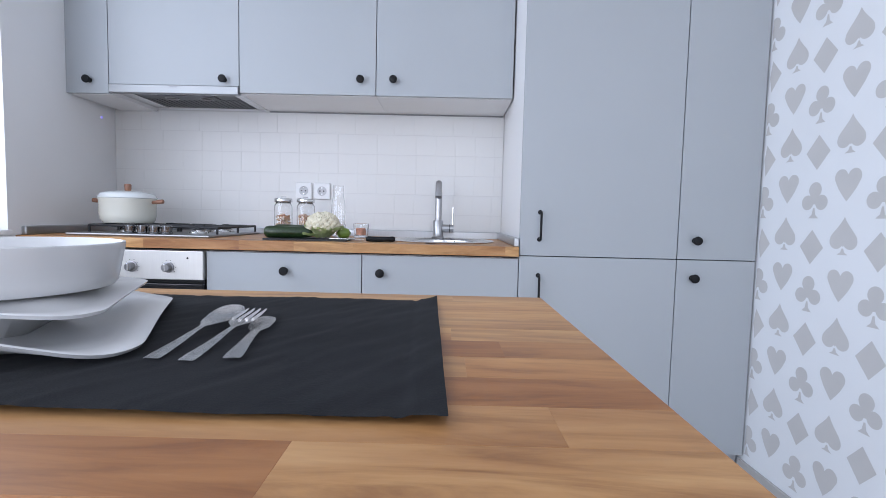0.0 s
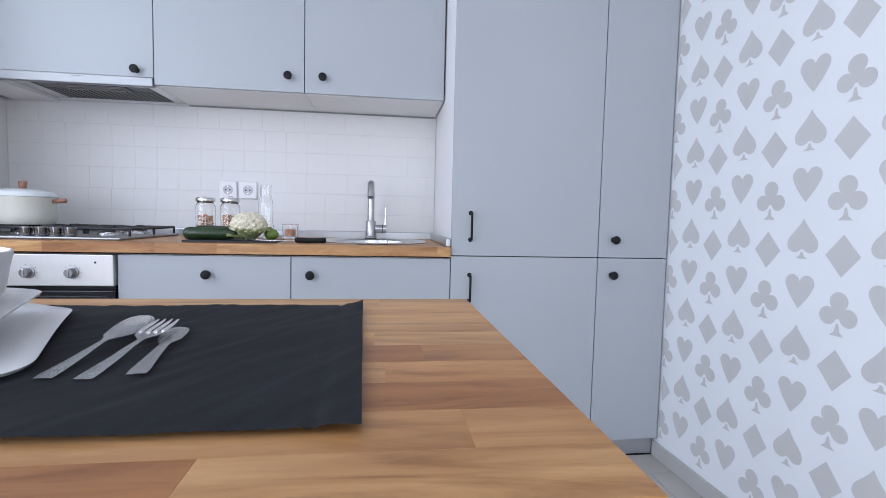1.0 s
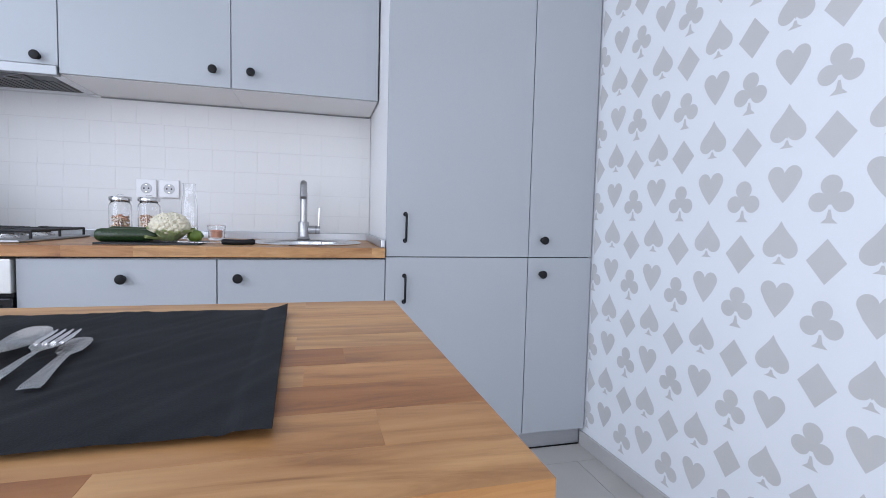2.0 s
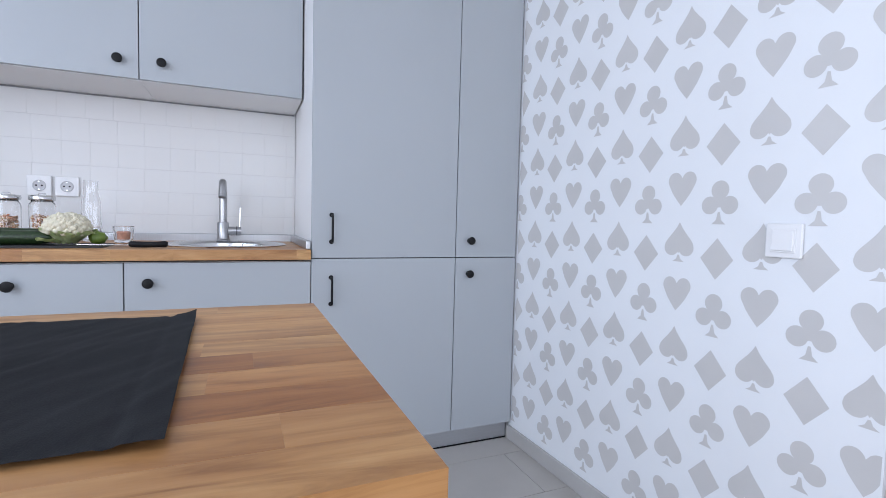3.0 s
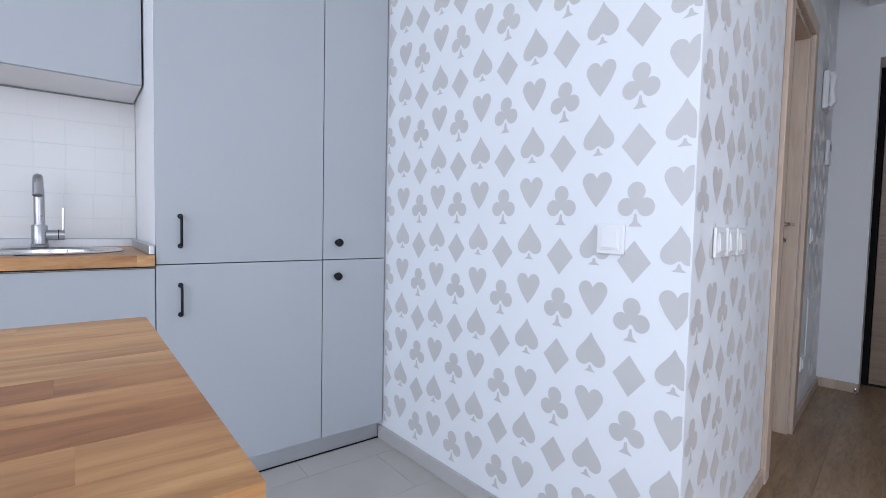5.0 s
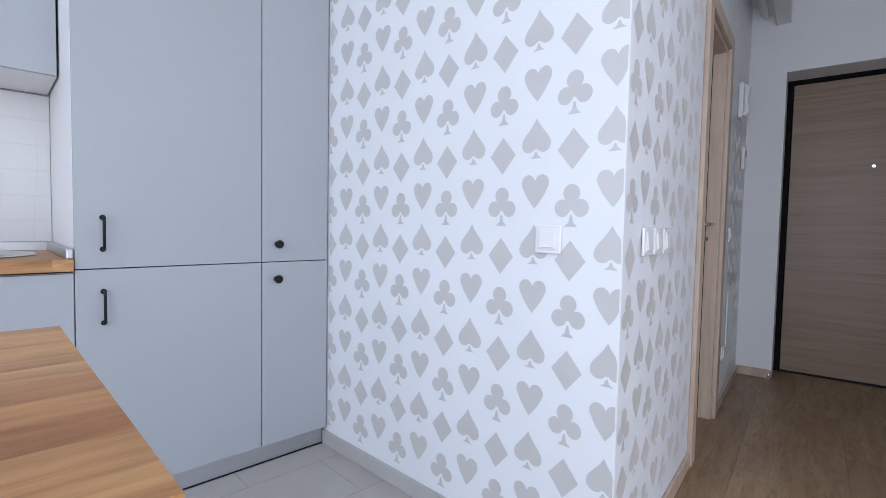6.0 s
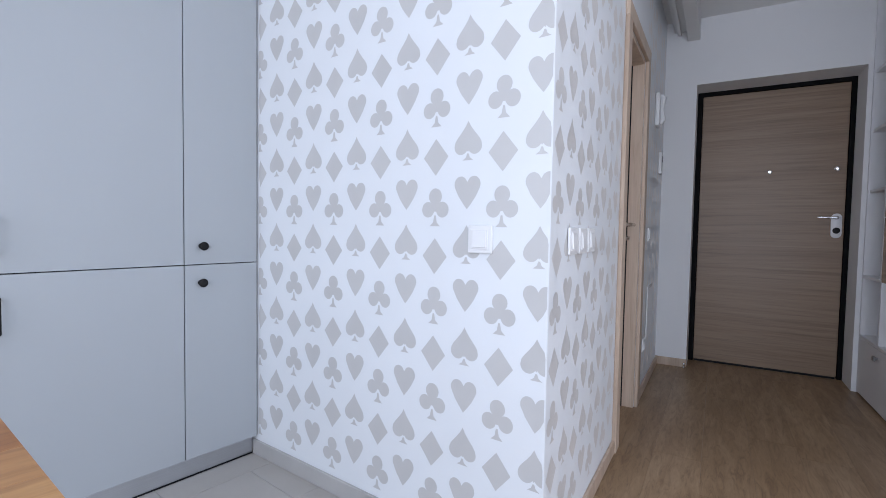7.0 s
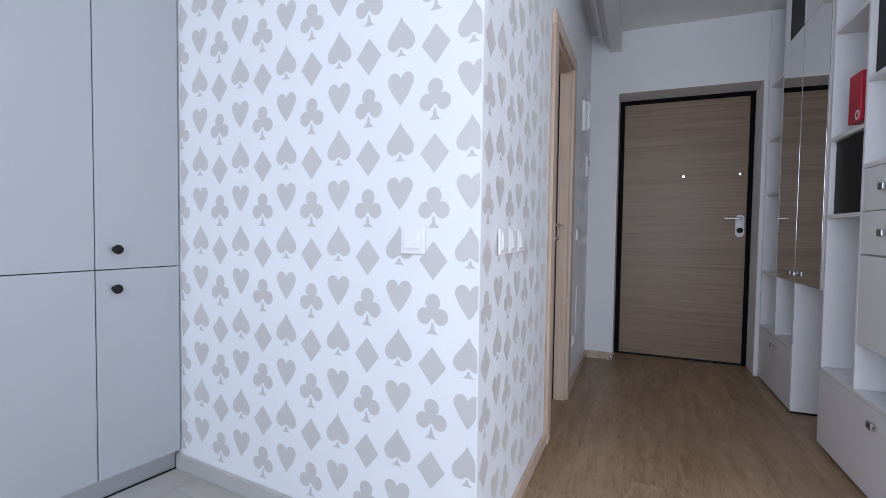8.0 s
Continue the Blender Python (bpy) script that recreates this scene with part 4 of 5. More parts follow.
strip([(-0.1, 0.0075, 0.001, -0.0006), (-0.098, 0.0088, 0.001, -0.0008), (-0.085, 0.0092, 0.0015, -0.0008), (-0.04, 0.0066, 0.003, -0.0008), (0.005, 0.0054, 0.004, -0.0008), (0.012, 0.0054, 0.004, -0.0008)], knife, "handle")
strip([(0.012, 0.0054, 0.004, -0.0008), (0.02, 0.0085, 0.004, -0.0008), (0.03, 0.0125, 0.004, -0.0008), (0.055, 0.0145, 0.005, -0.0008), (0.072, 0.0142, 0.006, -0.0008), (0.082, 0.0118, 0.0065, -0.0008), (0.087, 0.0078, 0.007, -0.0008), (0.089, 0.003, 0.007, -0.0008)], knife, "blade")

# ---------------------------------------------------------------- doors
entrance = thing("door_1", "closed brown wood-grain entrance door in a black frame", "door", m=HALL, kind="structure")
F0, F1, FT, FU = -1.170, -0.203, 2.088, END + 0.262
bm = box(FU - 0.012, FU + 0.06, F0, F0 + 0.042, 0, FT, 0.002)
box(FU - 0.012, FU + 0.06, F1 - 0.042, F1, 0, FT, 0.002, bm=bm)
box(FU - 0.012, FU + 0.06, F0 + 0.042, F1 - 0.042, FT - 0.042, FT, 0.002, bm=bm)
part("frame", bm, M_DOORFRAME, entrance, "black metal door frame")
leaf_e = part("leaf", box(FU, FU + 0.055, F0 + 0.044, F1 - 0.044, 0.014, FT - 0.045, 0.003), M_DOORWOOD, entrance, "brown horizontal wood-grain leaf")
part("threshold", box(FU - 0.008, FU + 0.06, F0 + 0.052, F1 - 0.052, 0, 0.012, 0.002), M_BLACK, entrance, "dark threshold strip")
bm = prism([(0.030 * math.cos(radians(a)), (0.055 if a < 180 else -0.055) + 0.030 * math.sin(radians(a))) for a in range(0, 360, 12)], 0, 0.012, 0.003)
turned(bm, Matrix.Translation((FU, -1.083, 1.066)) @ Matrix(((0, 0, -1, 0), (1, 0, 0, 0), (0, 1, 0, 0), (0, 0, 0, 1))))
plate = part("lock_plate", bm, M_PLASTIC, leaf_e, "white rounded lock plate", smooth=True)
part("cylinder", lathe([(0, 0), (0.021, 0), (0.021, 0.004), (0.012, 0.007), (0, 0.008)], 24, m=pose(FU - 0.0115, -1.083, 1.033, 0, -90)), M_BLACK, leaf_e, "black lock cylinder", smooth=True)
part("lever", tube([(FU - 0.01, -1.081, 1.122), (FU - 0.045, -1.081, 1.122), (FU - 0.052, -1.074, 1.122), (FU - 0.052, -1.040, 1.122), (FU - 0.05, -0.972, 1.124)], [0.011, 0.009, 0.008, 0.0075, 0.007], 14), M_CHROME, leaf_e, "chrome lever", smooth=True)
part("latch_knob", lathe([(0, 0), (0.017, 0), (0.017, 0.006), (0.01, 0.01), (0.009, 0.018), (0.013, 0.022), (0.011, 0.03), (0, 0.032)], 24, m=pose(FU, -1.073, 1.458, 0, -90)), M_CHROME, leaf_e, "chrome latch knob", smooth=True)
part("peephole", lathe([(0, 0.003), (0.007, 0.003), (0.010, 0.007), (0.013, 0.004), (0.013, 0)], 24, m=pose(FU, -0.690, 1.452, 0, -90)), M_CHROME, leaf_e, "chrome peephole ring", smooth=True)
stop = solid("door_stop", lathe([(0, 0), (0.014, 0), (0.014, 0.008), (0.007, 0.012), (0.007, 0.026), (0.010, 0.03), (0.008, 0.038), (0, 0.039)], 20), M_CHROME, "small chrome door stop on the oak floor", "door stop", m=HALL @ pose(2.668, -0.198, 0), smooth=True)

inner = thing("door_2", "closed pale oak inner door with a chrome lever", "door", m=HALL, kind="structure")
for a, b in ((D0 - 0.08, D0), (D1, D1 + 0.08)):
    part("casing", box(a, b, -0.020, 0.0, 0, DH + 0.0, 0.004), M_CASING, inner)
part("casing", box(D0 - 0.08, D1 + 0.08, -0.020, 0.0, DH, DH + 0.07, 0.004), M_CASING, inner)
part("lining", box(D0 + 0.0005, D0 + 0.02, 0.0005, 0.119, 0, DH - 0.0005, 0.001), M_CASING, inner)
part("lining", box(D1 - 0.02, D1 - 0.0005, 0.0005, 0.119, 0, DH - 0.0005, 0.001), M_CASING, inner)
part("lining", box(D0 + 0.02, D1 - 0.02, 0.0005, 0.119, DH - 0.02, DH - 0.0005, 0.001), M_CASING, inner)
part("seal", box(D1 - 0.024, D1 - 0.02, 0.062, 0.068, 0, DH - 0.02), M_BLACK, inner, "dark rubber seal")
leaf_i = part("leaf", box(D0 + 0.021, D1 - 0.024, 0.07, 0.108, 0.006, DH - 0.022, 0.002), M_CASING, inner, "pale oak leaf")
LV = D1 - 0.075
part("lever", tube([(LV, 0.07, 1.04), (LV, 0.026, 1.04), (LV - 0.008, 0.018, 1.04), (LV - 0.12, 0.019, 1.04)], [0.011, 0.009, 0.009, 0.008], 14), M_CHROME, leaf_i, "chrome lever", smooth=True)
part("rose", lathe([(0, 0), (0.025, 0), (0.025, 0.006), (0.02, 0.009), (0, 0.009)], 24, m=pose(LV, 0.07, 1.04, 90)), M_CHROME, leaf_i, "round chrome rose", smooth=True)
part("key_rose", lathe([(0, 0), (0.024, 0), (0.024, 0.008), (0.012, 0.012), (0.011, 0.03), (0, 0.031)], 24, m=pose(LV, 0.07, 0.965, 90)), M_CHROME, leaf_i, "round chrome thumb turn", smooth=True)

# window that lights the kitchen
win = thing("window_1", "white framed kitchen window letting in daylight", "window", m=WALLW, kind="structure")
bm = box(-0.16, -0.10, -0.055, -0.001, 0.881, 2.399, 0.003)
box(-0.16, -0.10, -1.119, -1.065, 0.881, 2.399, 0.003, bm=bm)
box(-0.16, -0.10, -1.065, -0.055, 0.881, 0.935, 0.003, bm=bm)
box(-0.16, -0.10, -1.065, -0.055, 2.345, 2.399, 0.003, bm=bm)
part("window_frame", bm, M_PLASTIC, win, "white plastic frame")
part("pane", box(-0.135, -0.125, -1.064, -0.056, 0.936, 2.344), M_GLASS, win, "clear glass pane").visible_shadow = False
part("window_sill", box(-0.095, 0.02, -1.118, -0.002, 0.882, 0.90, 0.004), M_PLASTIC, win, "white window sill")
# Window added out of view, where the south fill lamp stands.
added_south = thing("window_added_south", "added unseen white framed window for more hall light", "window", kind="structure")
bm = box(-0.499, -0.445, SOUTH - 0.16, SOUTH - 0.1, 0.851, 2.249, 0.003)
box(1.345, 1.399, SOUTH - 0.16, SOUTH - 0.1, 0.851, 2.249, 0.003, bm=bm)
box(-0.445, 1.345, SOUTH - 0.16, SOUTH - 0.1, 0.851, 0.905, 0.003, bm=bm)
box(-0.445, 1.345, SOUTH - 0.16, SOUTH - 0.1, 2.195, 2.249, 0.003, bm=bm)
part("window_frame", bm, M_PLASTIC, added_south, "white plastic frame")
part("pane", box(-0.444, 1.344, SOUTH - 0.135, SOUTH - 0.125, 0.906, 2.194), M_GLASS, added_south, "clear glass pane").visible_shadow = False
# Unseen glazed doors, added round the lamp that lights the hall.
added_doors = thing("window_added_west", "added unseen glazed doors that let light into the hall", "window", m=WALLW, kind="structure")
bm = box(-0.16, -0.10, -1.26, -1.202, 0.0, 2.399, 0.003)
box(-0.16, -0.10, -3.899, -3.84, 0.0, 2.399, 0.003, bm=bm)
box(-0.16, -0.10, -3.84, -1.26, 0.0, 0.06, 0.003, bm=bm)
box(-0.16, -0.10, -3.84, -1.26, 2.34, 2.399, 0.003, bm=bm)
box(-0.16, -0.10, -2.6, -2.5, 0.06, 2.34, 0.003, bm=bm)
part("window_frame", bm, M_PLASTIC, added_doors, "white plastic frame")
for y0, y1 in ((-3.839, -2.601), (-2.499, -1.261)):
    part("pane", box(-0.135, -0.125, y0, y1, 0.061, 2.339), M_GLASS, added_doors, "clear glass pane").visible_shadow = False


# ---------------------------------------------------------------- wall fittings
def switch(m, label, w=0.081, group=""):
    s = thing("light_switch", label, "switch", group, m=m)
    h = 0.0405
    part("plate", box(-w / 2, w / 2, -0.009, -0.0004, -h, h, 0.003), M_PLASTIC, s)
    part("surround", box(-w * 0.345, w * 0.345, -0.0115, -0.009, -0.028, 0.028, 0.001), M_PLASTIC, s)
    bm = box(-w * 0.29, w * 0.29, -0.0155, -0.0115, -0.0235, 0.0235, 0.0015)
    for v in bm.verts:
        if v.co.z > 0 and v.co.y < -0.013:
            v.co.y += 0.003
    part("rocker", bm, M_PLASTIC, s, "tilted rocker")
    return s


switch(EASTW @ pose(0.212, 0.0018, 0.973, 0, 0, 180), "white square light switch on the printed wallpaper")
for u in (0.202, 0.318, 0.430):
    switch(HALL @ pose(u, -0.0018, 0.971), "white light switch in a row of three on wallpaper", 0.09, "switches in the hall")
switch(HALL @ pose(2.0, -0.0018, 0.985), "white light switch beside the inner door", 0.10)
switch(HALL @ pose(1.92, -0.0018, 0.305), "low white socket plate beside the inner door", 0.10)
icom = thing("intercom", "white wall-mounted door intercom with a handset", "intercom", m=HALL @ pose(2.17, -0.0018, 1.795))
part("body", box(-0.05, 0.05, -0.028, -0.0004, -0.105, 0.105, 0.008), M_PLASTIC, icom)
part("handset", tube([(-0.02, -0.03, -0.09), (-0.02, -0.046, -0.07), (-0.02, -0.04, 0.0), (-0.02, -0.046, 0.07), (-0.02, -0.03, 0.09)], [0.014, 0.018, 0.012, 0.018, 0.014], 14), M_PLASTIC, icom, "white handset", smooth=True)
part("button", lathe([(0, 0), (0.008, 0), (0.007, 0.004), (0, 0.005)], 16, m=pose(0.03, -0.028, -0.03, 90)), M_GREYPLASTIC, icom, "grey button")
therm = thing("thermostat", "slim white thermostat plate on wallpaper", "thermostat", m=HALL @ pose(2.45, -0.0018, 1.485))
part("body", box(-0.045, 0.045, -0.022, -0.0004, -0.075, 0.075, 0.006), M_PLASTIC, therm)
part("display", box(-0.03, 0.03, -0.0235, -0.0218, 0.01, 0.05, 0.0006), M_GREYPLASTIC, therm, "grey display")
fuse = thing("access_panel", "flat glossy white access panel set in the wallpaper", "panel", m=HALL @ pose(2.17, -0.0018, 0.48))
part("panel", box(-0.13, 0.13, -0.006, -0.0004, -0.16, 0.16, 0.002), M_WHITEUNIT, fuse)
part("rim", box(-0.14, 0.14, -0.003, -0.0002, -0.17, 0.17, 0.001), M_PLASTIC, fuse, "thin white rim")

M_PILOT, _nt, _b = nodes_of("blue_pilot_lamp")
_b.inputs["Base Color"].default_value = (0.3, 0.28, 0.9, 1)
_b.inputs["Emission Color"].default_value = (0.30, 0.25, 1.0, 1)
_b.inputs["Emission Strength"].default_value = 1.0
pilot = thing("pilot_lamp", "tiny blue pilot lamp on the wall under the cabinet", "lamp", m=WALLW @ pose(0.0, 0.579, 1.433, 0, 90))
part("bezel", lathe([(0.0, 0.0002), (0.0078, 0.0002), (0.0078, 0.0015), (0.0062, 0.002), (0, 0.002)], 20), M_PLASTIC, pilot, "white bezel", smooth=True)
part("lens", lathe([(0.006, 0.002), (0.0054, 0.0045), (0.003, 0.0058), (0, 0.006)], 16), M_PILOT, pilot, "glowing blue lens", smooth=True)

# ---------------------------------------------------------------- hall shelving, in hall coordinates
SF, SB = -1.235, -1.575
TH = 0.018


def square_knob(parent, u, z):
    part("knob_stem", tube([(u, SF, z), (u, SF + 0.011, z)], 0.006, 12), M_TAP, parent, "steel stem")
    part("knob", box(u - 0.019, u + 0.019, SF + 0.011, SF + 0.022, z - 0.014, z + 0.014, 0.004), M_TAP, parent, "brushed steel knob")


def frontpanel(parent, u0, u1, z0, z1, knobs, material=None, label="white lacquered front"):
    d = part("door", box(u0 + 0.0015, u1 - 0.0015, SF - 0.018, SF, z0 + 0.0015, z1 - 0.0015, 0.0012), material or M_WHITEUNIT, parent, label)
    for u, z in knobs:
        square_knob(d, u, z)
    return d


def panel_u(parent, u, z0, z1, front=SF):
    part("side_panel", box(u, u + TH, SB, front, z0, z1, 0.001), M_WHITEUNIT, parent)


def board_z(parent, u0, u1, z, front=SF, name="shelf"):
    part(name, box(u0, u1, SB, front, z, z + TH, 0.001), M_WHITEUNIT, parent)


low = thing("shoe_cabinet", "low white lacquered cabinet with a steel knob in the hall", "cabinet", "hall base cabinets", m=SHELF)
part("body", box(1.901, 2.612, SB, SF - 0.019, 0.014, 0.358, 0.001), M_WHITEUNIT, low)
# Black strip in place of the shadow gap at the floor.
part("plinth", box(1.89, 2.61, SB, SF - 0.012, 0.0, 0.0138), M_BLACK, low, "black strip for the shade under the cabinet")
frontpanel(low, 1.901, 2.615, 0.014, 0.358, [(2.235, 0.305)])
board_z(low, 1.901, 2.615, 0.359, name="top")
low2 = thing("shoe_cabinet", "low white lacquered cabinet with a wide drop front", "cabinet", "hall base cabinets", m=SHELF)
part("body", box(0.553, 1.472, SB, SF - 0.019, 0.014, 0.360, 0.001), M_WHITEUNIT, low2)
# Same black strip, painting the shade under this cabinet.
part("plinth", box(0.555, 1.465, SB, SF - 0.012, 0.0, 0.0138), M_BLACK, low2, "black strip for the shade under the cabinet")
frontpanel(low2, 0.55, 1.475, 0.014, 0.360, [(0.915, 0.30)])
board_z(low2, 0.55, 1.475, 0.361, name="top")

niche = thing("open_shelf", "white open niche below the mirror cabinet", "shelf", "hall shelves", m=SHELF)
panel_u(niche, 1.882, 0.014, 0.735)
panel_u(niche, 2.235, 0.378, 0.735)
panel_u(niche, 2.596, 0.378, 0.735)
part("back_panel", box(1.901, 2.595, SB, SB + 0.006, 0.378, 0.735), M_WHITEUNIT, niche)

column = thing("open_shelf", "tall white open shelf column beside the entrance door", "shelf", "hall shelves", m=SHELF)
panel_u(column, 2.252, 0.755, 2.535)
panel_u(column, 2.597, 0.755, 2.535)
part("back_panel", box(2.271, 2.596, SB, SB + 0.006, 0.755, 2.535), M_WHITEUNIT, column)
board_z(column, 2.235, 2.615, 0.7365, name="shelf")
for z in (1.268, 1.640, 2.005):
    board_z(column, 2.271, 2.596, z, SF - 0.01)

mirror = thing("mirror_cabinet", "wall cabinet with two mirrored doors and steel knobs", "cabinet", m=SHELF)
part("body", box(1.515, 2.250, SB, SF - 0.02, 0.752, 2.162, 0.001), M_WHITEUNIT, mirror)
for u0, u1, ku in ((1.515, 1.897, 1.862), (1.899, 2.250, 1.934)):
    d = part("door", box(u0 + 0.001, u1 - 0.001, SF - 0.019, SF - 0.004, 0.738, 2.160, 0.001), M_WHITEUNIT, mirror, "mirrored door")
    part("mirror", box(u0 + 0.003, u1 - 0.003, SF - 0.004, SF, 0.740, 2.158, 0.0012), M_MIRROR, d, "mirror glass")
    square_knob(d, ku, 0.79)

over = thing("wall_cabinet", "white upper box with a black open niche above the mirrors", "cabinet", m=SHELF)
for u0, u1 in ((1.515, 1.533), (1.892, 1.910), (2.232, 2.250)):
    part("side_panel", box(u0, u1, SB, SF, 2.164, 2.525, 0.001), M_WHITEUNIT, over)
part("back_panel", box(1.910, 2.232, SB, SB + 0.32, 2.164, 2.525), M_BLACK, over, "black niche back")
part("front_panel", box(1.533, 1.892, SF - 0.02, SF - 0.002, 2.164, 2.525), M_WHITEUNIT, over)
part("top", box(1.515, 2.250, SB, SF, 2.526, 2.542), M_WHITEUNIT, over)

tower = thing("open_shelf", "tall white open shelving with a black box niche", "shelf", "hall shelves", m=SHELF)
panel_u(tower, 1.457, 0.380, 2.535)
panel_u(tower, 1.105, 0.380, 2.535)
part("back_panel", box(1.124, 1.456, SB, SB + 0.006, 0.380, 2.535), M_WHITEUNIT, tower)
board_z(tower, 1.124, 1.456, 1.437)
board_z(tower, 1.124, 1.456, 1.082)
board_z(tower, 1.124, 1.456, 1.93)
part("niche_panel", box(1.128, 1.452, SB + 0.007, SF - 0.02, 1.102, 1.435, 0.001), M_BLACK, tower, "matt black closed niche front")
drawers = thing("drawer_unit", "white drawer unit with steel knobs in the hall shelving", "drawers", m=SHELF)
part("body", box(0.575, 1.103, SB, SF - 0.019, 0.568, 1.268, 0.001), M_WHITEUNIT, drawers)
frontpanel(drawers, 0.575, 1.103, 1.100, 1.270, [(0.915, 1.185)], label="white drawer front")
frontpanel(drawers, 0.575, 1.103, 0.930, 1.098, [(0.907, 1.015)], label="white drawer front")
frontpanel(drawers, 0.575, 1.103, 0.568, 0.926, [], label="white drop front")
panel_u(drawers, 0.554, 0.380, 2.535)
part("back_panel", box(0.575, 1.103, SB, SB + 0.006, 0.380, 0.566), M_WHITEUNIT, drawers)
board_z(drawers, 0.573, 1.103, 1.271, name="top")
hi = thing("open_shelf", "white open shelf with a black box above the drawers", "shelf", "hall shelves", m=SHELF)
part("back_panel", box(0.575, 1.103, SB, SB + 0.006, 1.290, 2.535), M_WHITEUNIT, hi)
board_z(hi, 0.573, 1.103, 1.612)
part("niche_panel", box(0.58, 1.098, SB + 0.007, SF - 0.02, 1.632, 2.1, 0.001), M_BLACK, hi, "matt black closed niche front")
redbox = thing("magazine_file", "red and white card magazine file on the open shelf", "magazine file", m=SHELF @ pose(1.245, -1.387, 1.456))
part("cover", box(-0.075, 0.04, 0.1, 0.15, 0.022, 0.225, 0.002), M_RED, redbox, "red card cover")
part("page_block", box(-0.07, 0.065, -0.1, 0.099, 0.0, 0.212, 0.001), M_WHITEUNIT, redbox, "white pages")
part("print", turned(lathe([(0.012, 0.0), (0.020, 0.0), (0.020, 0.0008), (0.012, 0.0008)], 24), pose(-0.05, 0.1505, 0.048, -90)), M_WHITEUNIT, redbox, "pale ring print")

# ---------------------------------------------------------------- pieces: staves, tiles, planks
def piece_mesh(name, sx, sy, sz, material, bevel):
    """A bevelled block from its corner at the origin, shared by alike pieces."""
    bm = box(0, sx, 0, sy, -sz, 0, bevel, seg=1)
    bmesh.ops.recalc_face_normals(bm, faces=bm.faces)
    me = bpy.data.meshes.new(name)
    bm.to_mesh(me)
    bm.free()
    me.materials.append(material)
    return me


def lay(name, me, parent, m):
    ob = new(name, me)
    ob.parent = parent
    ob.matrix_local = m
    return ob


def staves(parent, x0, x1, y0, y1, z, thick, width, lengths, seed, hole=None):
    """Glued staves along x in rows; a hole (cx, cy, r) leaves the rows short of it."""
    rnd = random.Random(seed)
    rows = round((y1 - y0) / width)
    w = (y1 - y0) / rows
    for j in range(rows):
        ya = y0 + j * w
        spans = [(x0, x1)]
        if hole:
            near = min(abs(ya - hole[1]), abs(ya + w - hole[1]), 0 if ya < hole[1] < ya + w else 9)
            if near < hole[2]:
                c = math.sqrt(hole[2] ** 2 - near ** 2)
                spans = [(x0, hole[0] - c), (hole[0] + c, x1)]
        for a, b in spans:
            x = a - rnd.uniform(0, 0.3)
            while x < b:
                e = x + rnd.uniform(*lengths)
                s0, s1 = max(x, a), min(e, b)
                if b - s1 < 0.04:
                    s1 = b
                    e = b
                if s1 - s0 > 0.003:
                    lay("stave", piece_mesh("stave", s1 - s0, w, thick, M_BUTCHER, 0.00012), parent, pose(s0, ya, z + rnd.uniform(-0.00003, 0.00003)))
                x = e


staves(table, TX0, TX1, TY0, TY1, TABLE, 0.04, 0.05, (0.16, 0.48), 11)
worktop = thing("worktop", "solid beech butcher-block kitchen worktop", "worktop")
staves(worktop, WEST + 0.002, -0.0025, -0.014, BACK - 0.004, TOP, 0.037, 0.041, (0.15, 0.42), 4, (SX, SY, SR - 0.03))

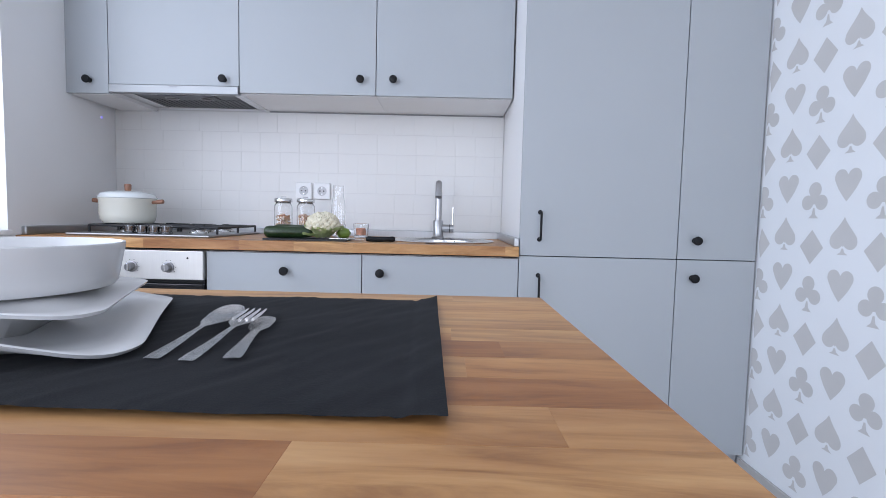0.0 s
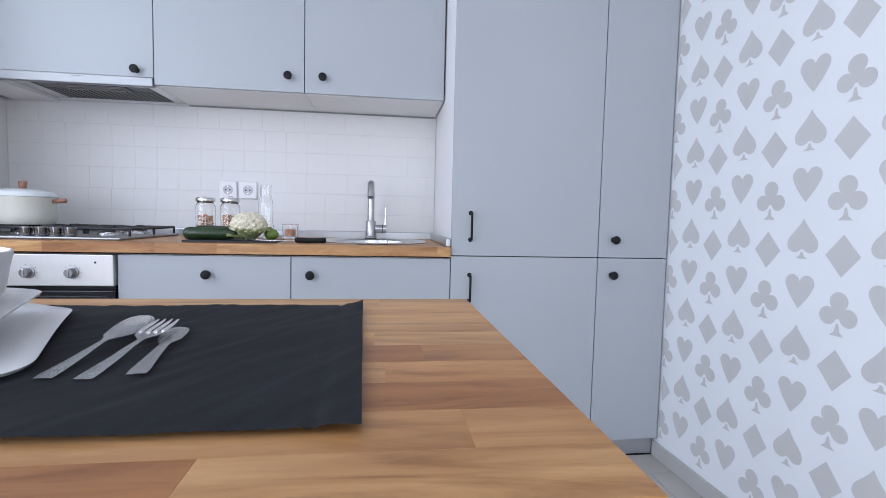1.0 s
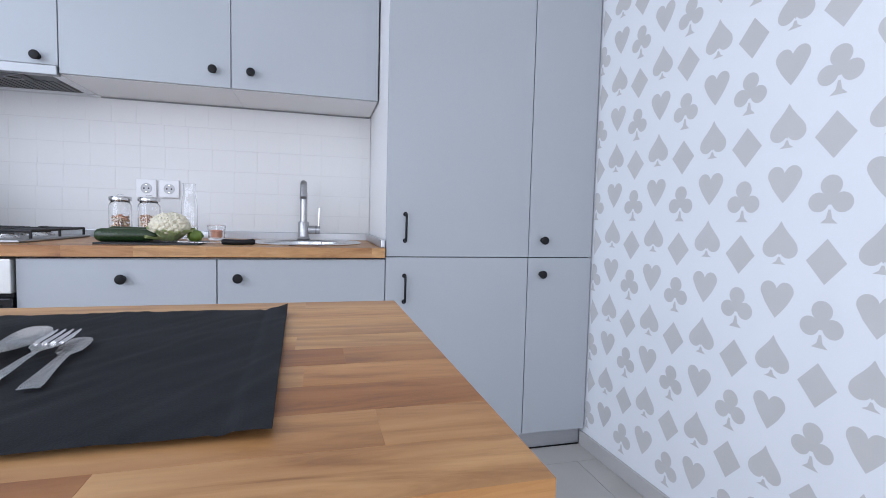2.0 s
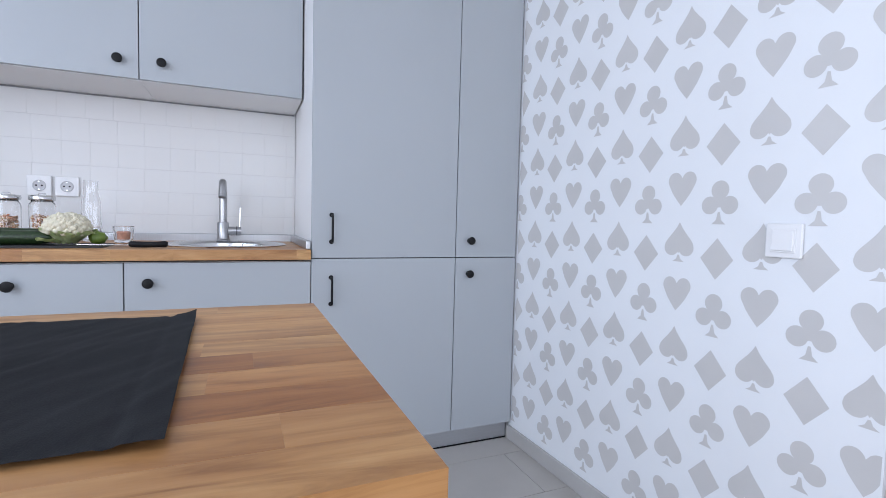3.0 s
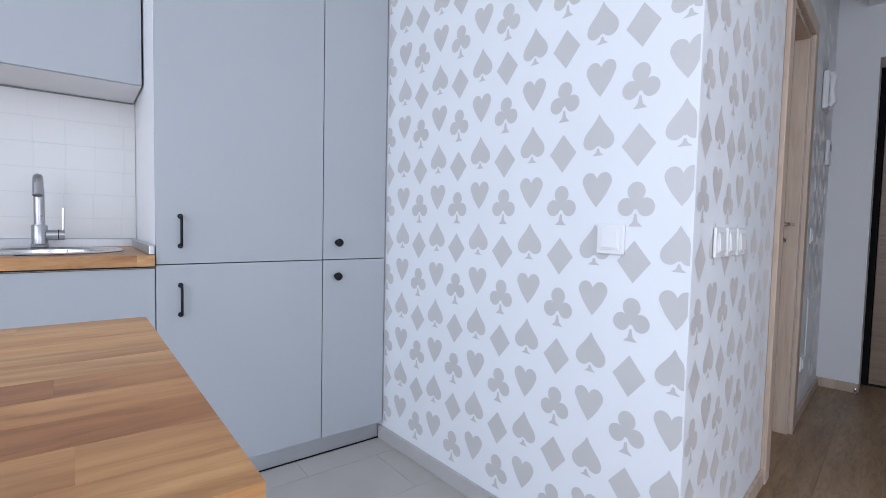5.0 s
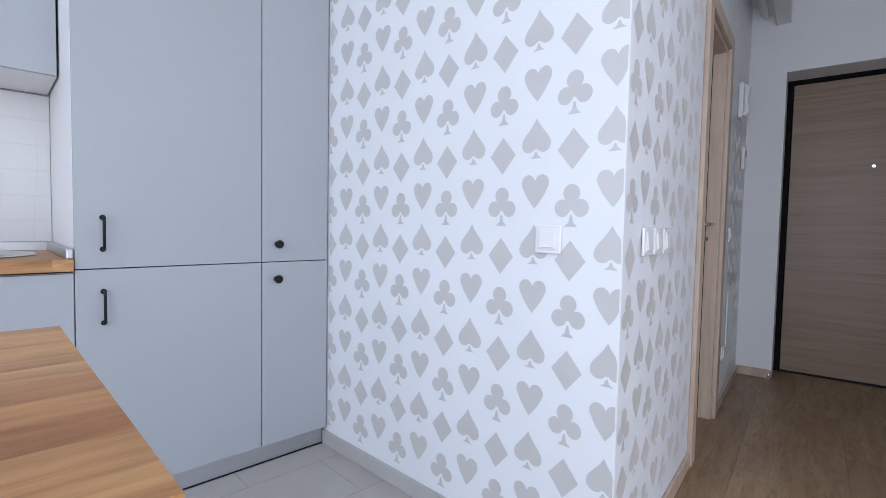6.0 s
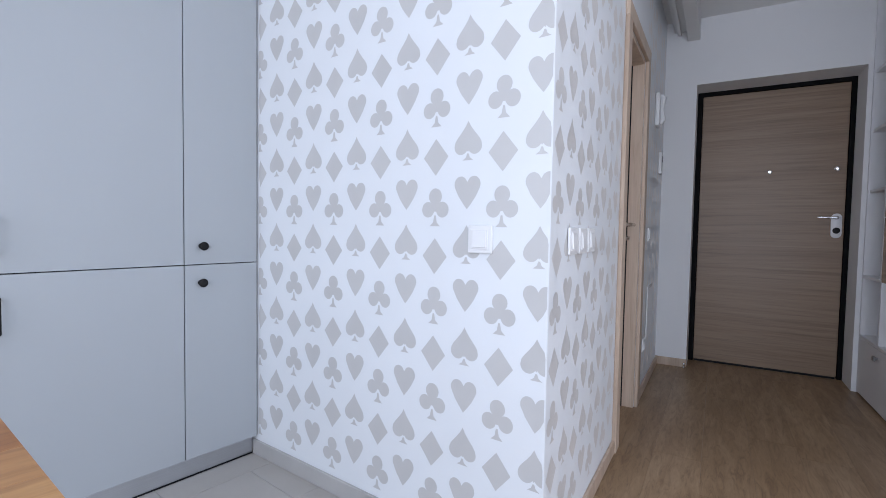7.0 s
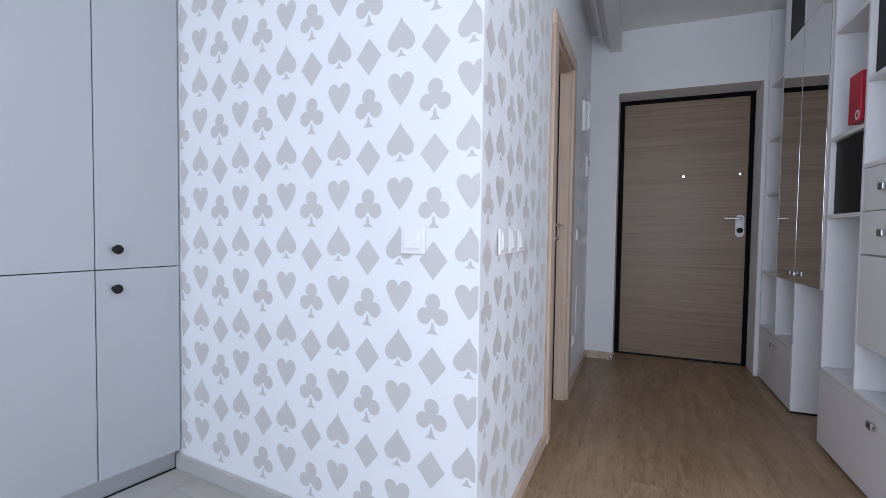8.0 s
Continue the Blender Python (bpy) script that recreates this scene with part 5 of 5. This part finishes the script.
# glazed wall tiles in running bond
part("grout", box(WEST + 0.0015, -0.0015, BACK + 0.0009, BACK + 0.0078, 0.82, 1.502), M_GROUT, wall_north, "pale grout between the tiles")
rnd = random.Random(8)
me_tile = piece_mesh("tile", 0.0998, 0.0984, 0.0075, M_TILE, 0.0005)
up = Matrix(((1, 0, 0, 0), (0, 0, -1, 0), (0, 1, 0, 0), (0, 0, 0, 1)))
for j in range(7):
    z = 0.7975 + 0.1 * j
    x = -2.05 + rnd.uniform(-0.012, 0.012)
    while x < 0:
        a, b = max(x, WEST + 0.001), min(x + 0.0998, -0.001)
        if b - a > 0.01:
            me = me_tile if b - a > 0.099 else piece_mesh("tile", b - a, 0.0984, 0.0075, M_TILE, 0.0005)
            tilt = pose(0, 0, 0, rnd.uniform(-0.25, 0.25), 0, rnd.uniform(-0.2, 0.2))
            lay("tile", me, wall_north, Matrix.Translation((a, BACK, z)) @ tilt @ up)
        x += 0.1

# porcelain floor tiles in the kitchen
kitchen_floor = tagged(new("floor_kitchen"), "grey porcelain tile floor of the kitchen", "floor", kind="structure")
TW, TL = 0.61, 0.305
me_ft = piece_mesh("tile", TW - 0.002, TL - 0.002, 0.01, M_FLOORTILE, 0.0008)
for i in range(7):
    for j in range(7):
        x, y = -2.55 + i * TW - (TW / 2 if j % 2 else 0), -1.332 + j * TL
        a, b = max(x, -2.0), min(x + TW - 0.002, 1.0)
        if b - a > 0.02:
            me = me_ft if b - a > TW - 0.004 else piece_mesh("tile", b - a, TL - 0.002, 0.01, M_FLOORTILE, 0.0008)
            lay("tile", me, kitchen_floor, pose(a, y, rnd.uniform(-0.0003, 0.0003)))

# oak planks along the hall
hall_floor = tagged(new("floor_hall"), "brown oak laminate planks running along the hall", "floor", kind="structure")
hall_floor.matrix_world = HALL
PW = 0.192
for j in range(12):
    v = 0.222 - (j + 1) * PW
    u = -1.0 - rnd.uniform(0, 1.2)
    while u < END + 0.32:
        ln = 1.28
        a, b = max(u, 0.75 if v > 0 else -0.6 if v > -0.2 else -1.2), min(u + ln, END + 0.32)
        if b - a > 0.02:
            lay("plank", piece_mesh("plank", b - a - 0.0006, PW - 0.0006, 0.009, M_OAKFLOOR, 0.00025), hall_floor, pose(a, v, 0.001))
        u += ln
solid("floor_living", box(WEST, 1.9, SOUTH, -1.335, -0.012, -0.0015), M_OAKFLOOR, "brown oak laminate floor of the living room", "floor", kind="structure")
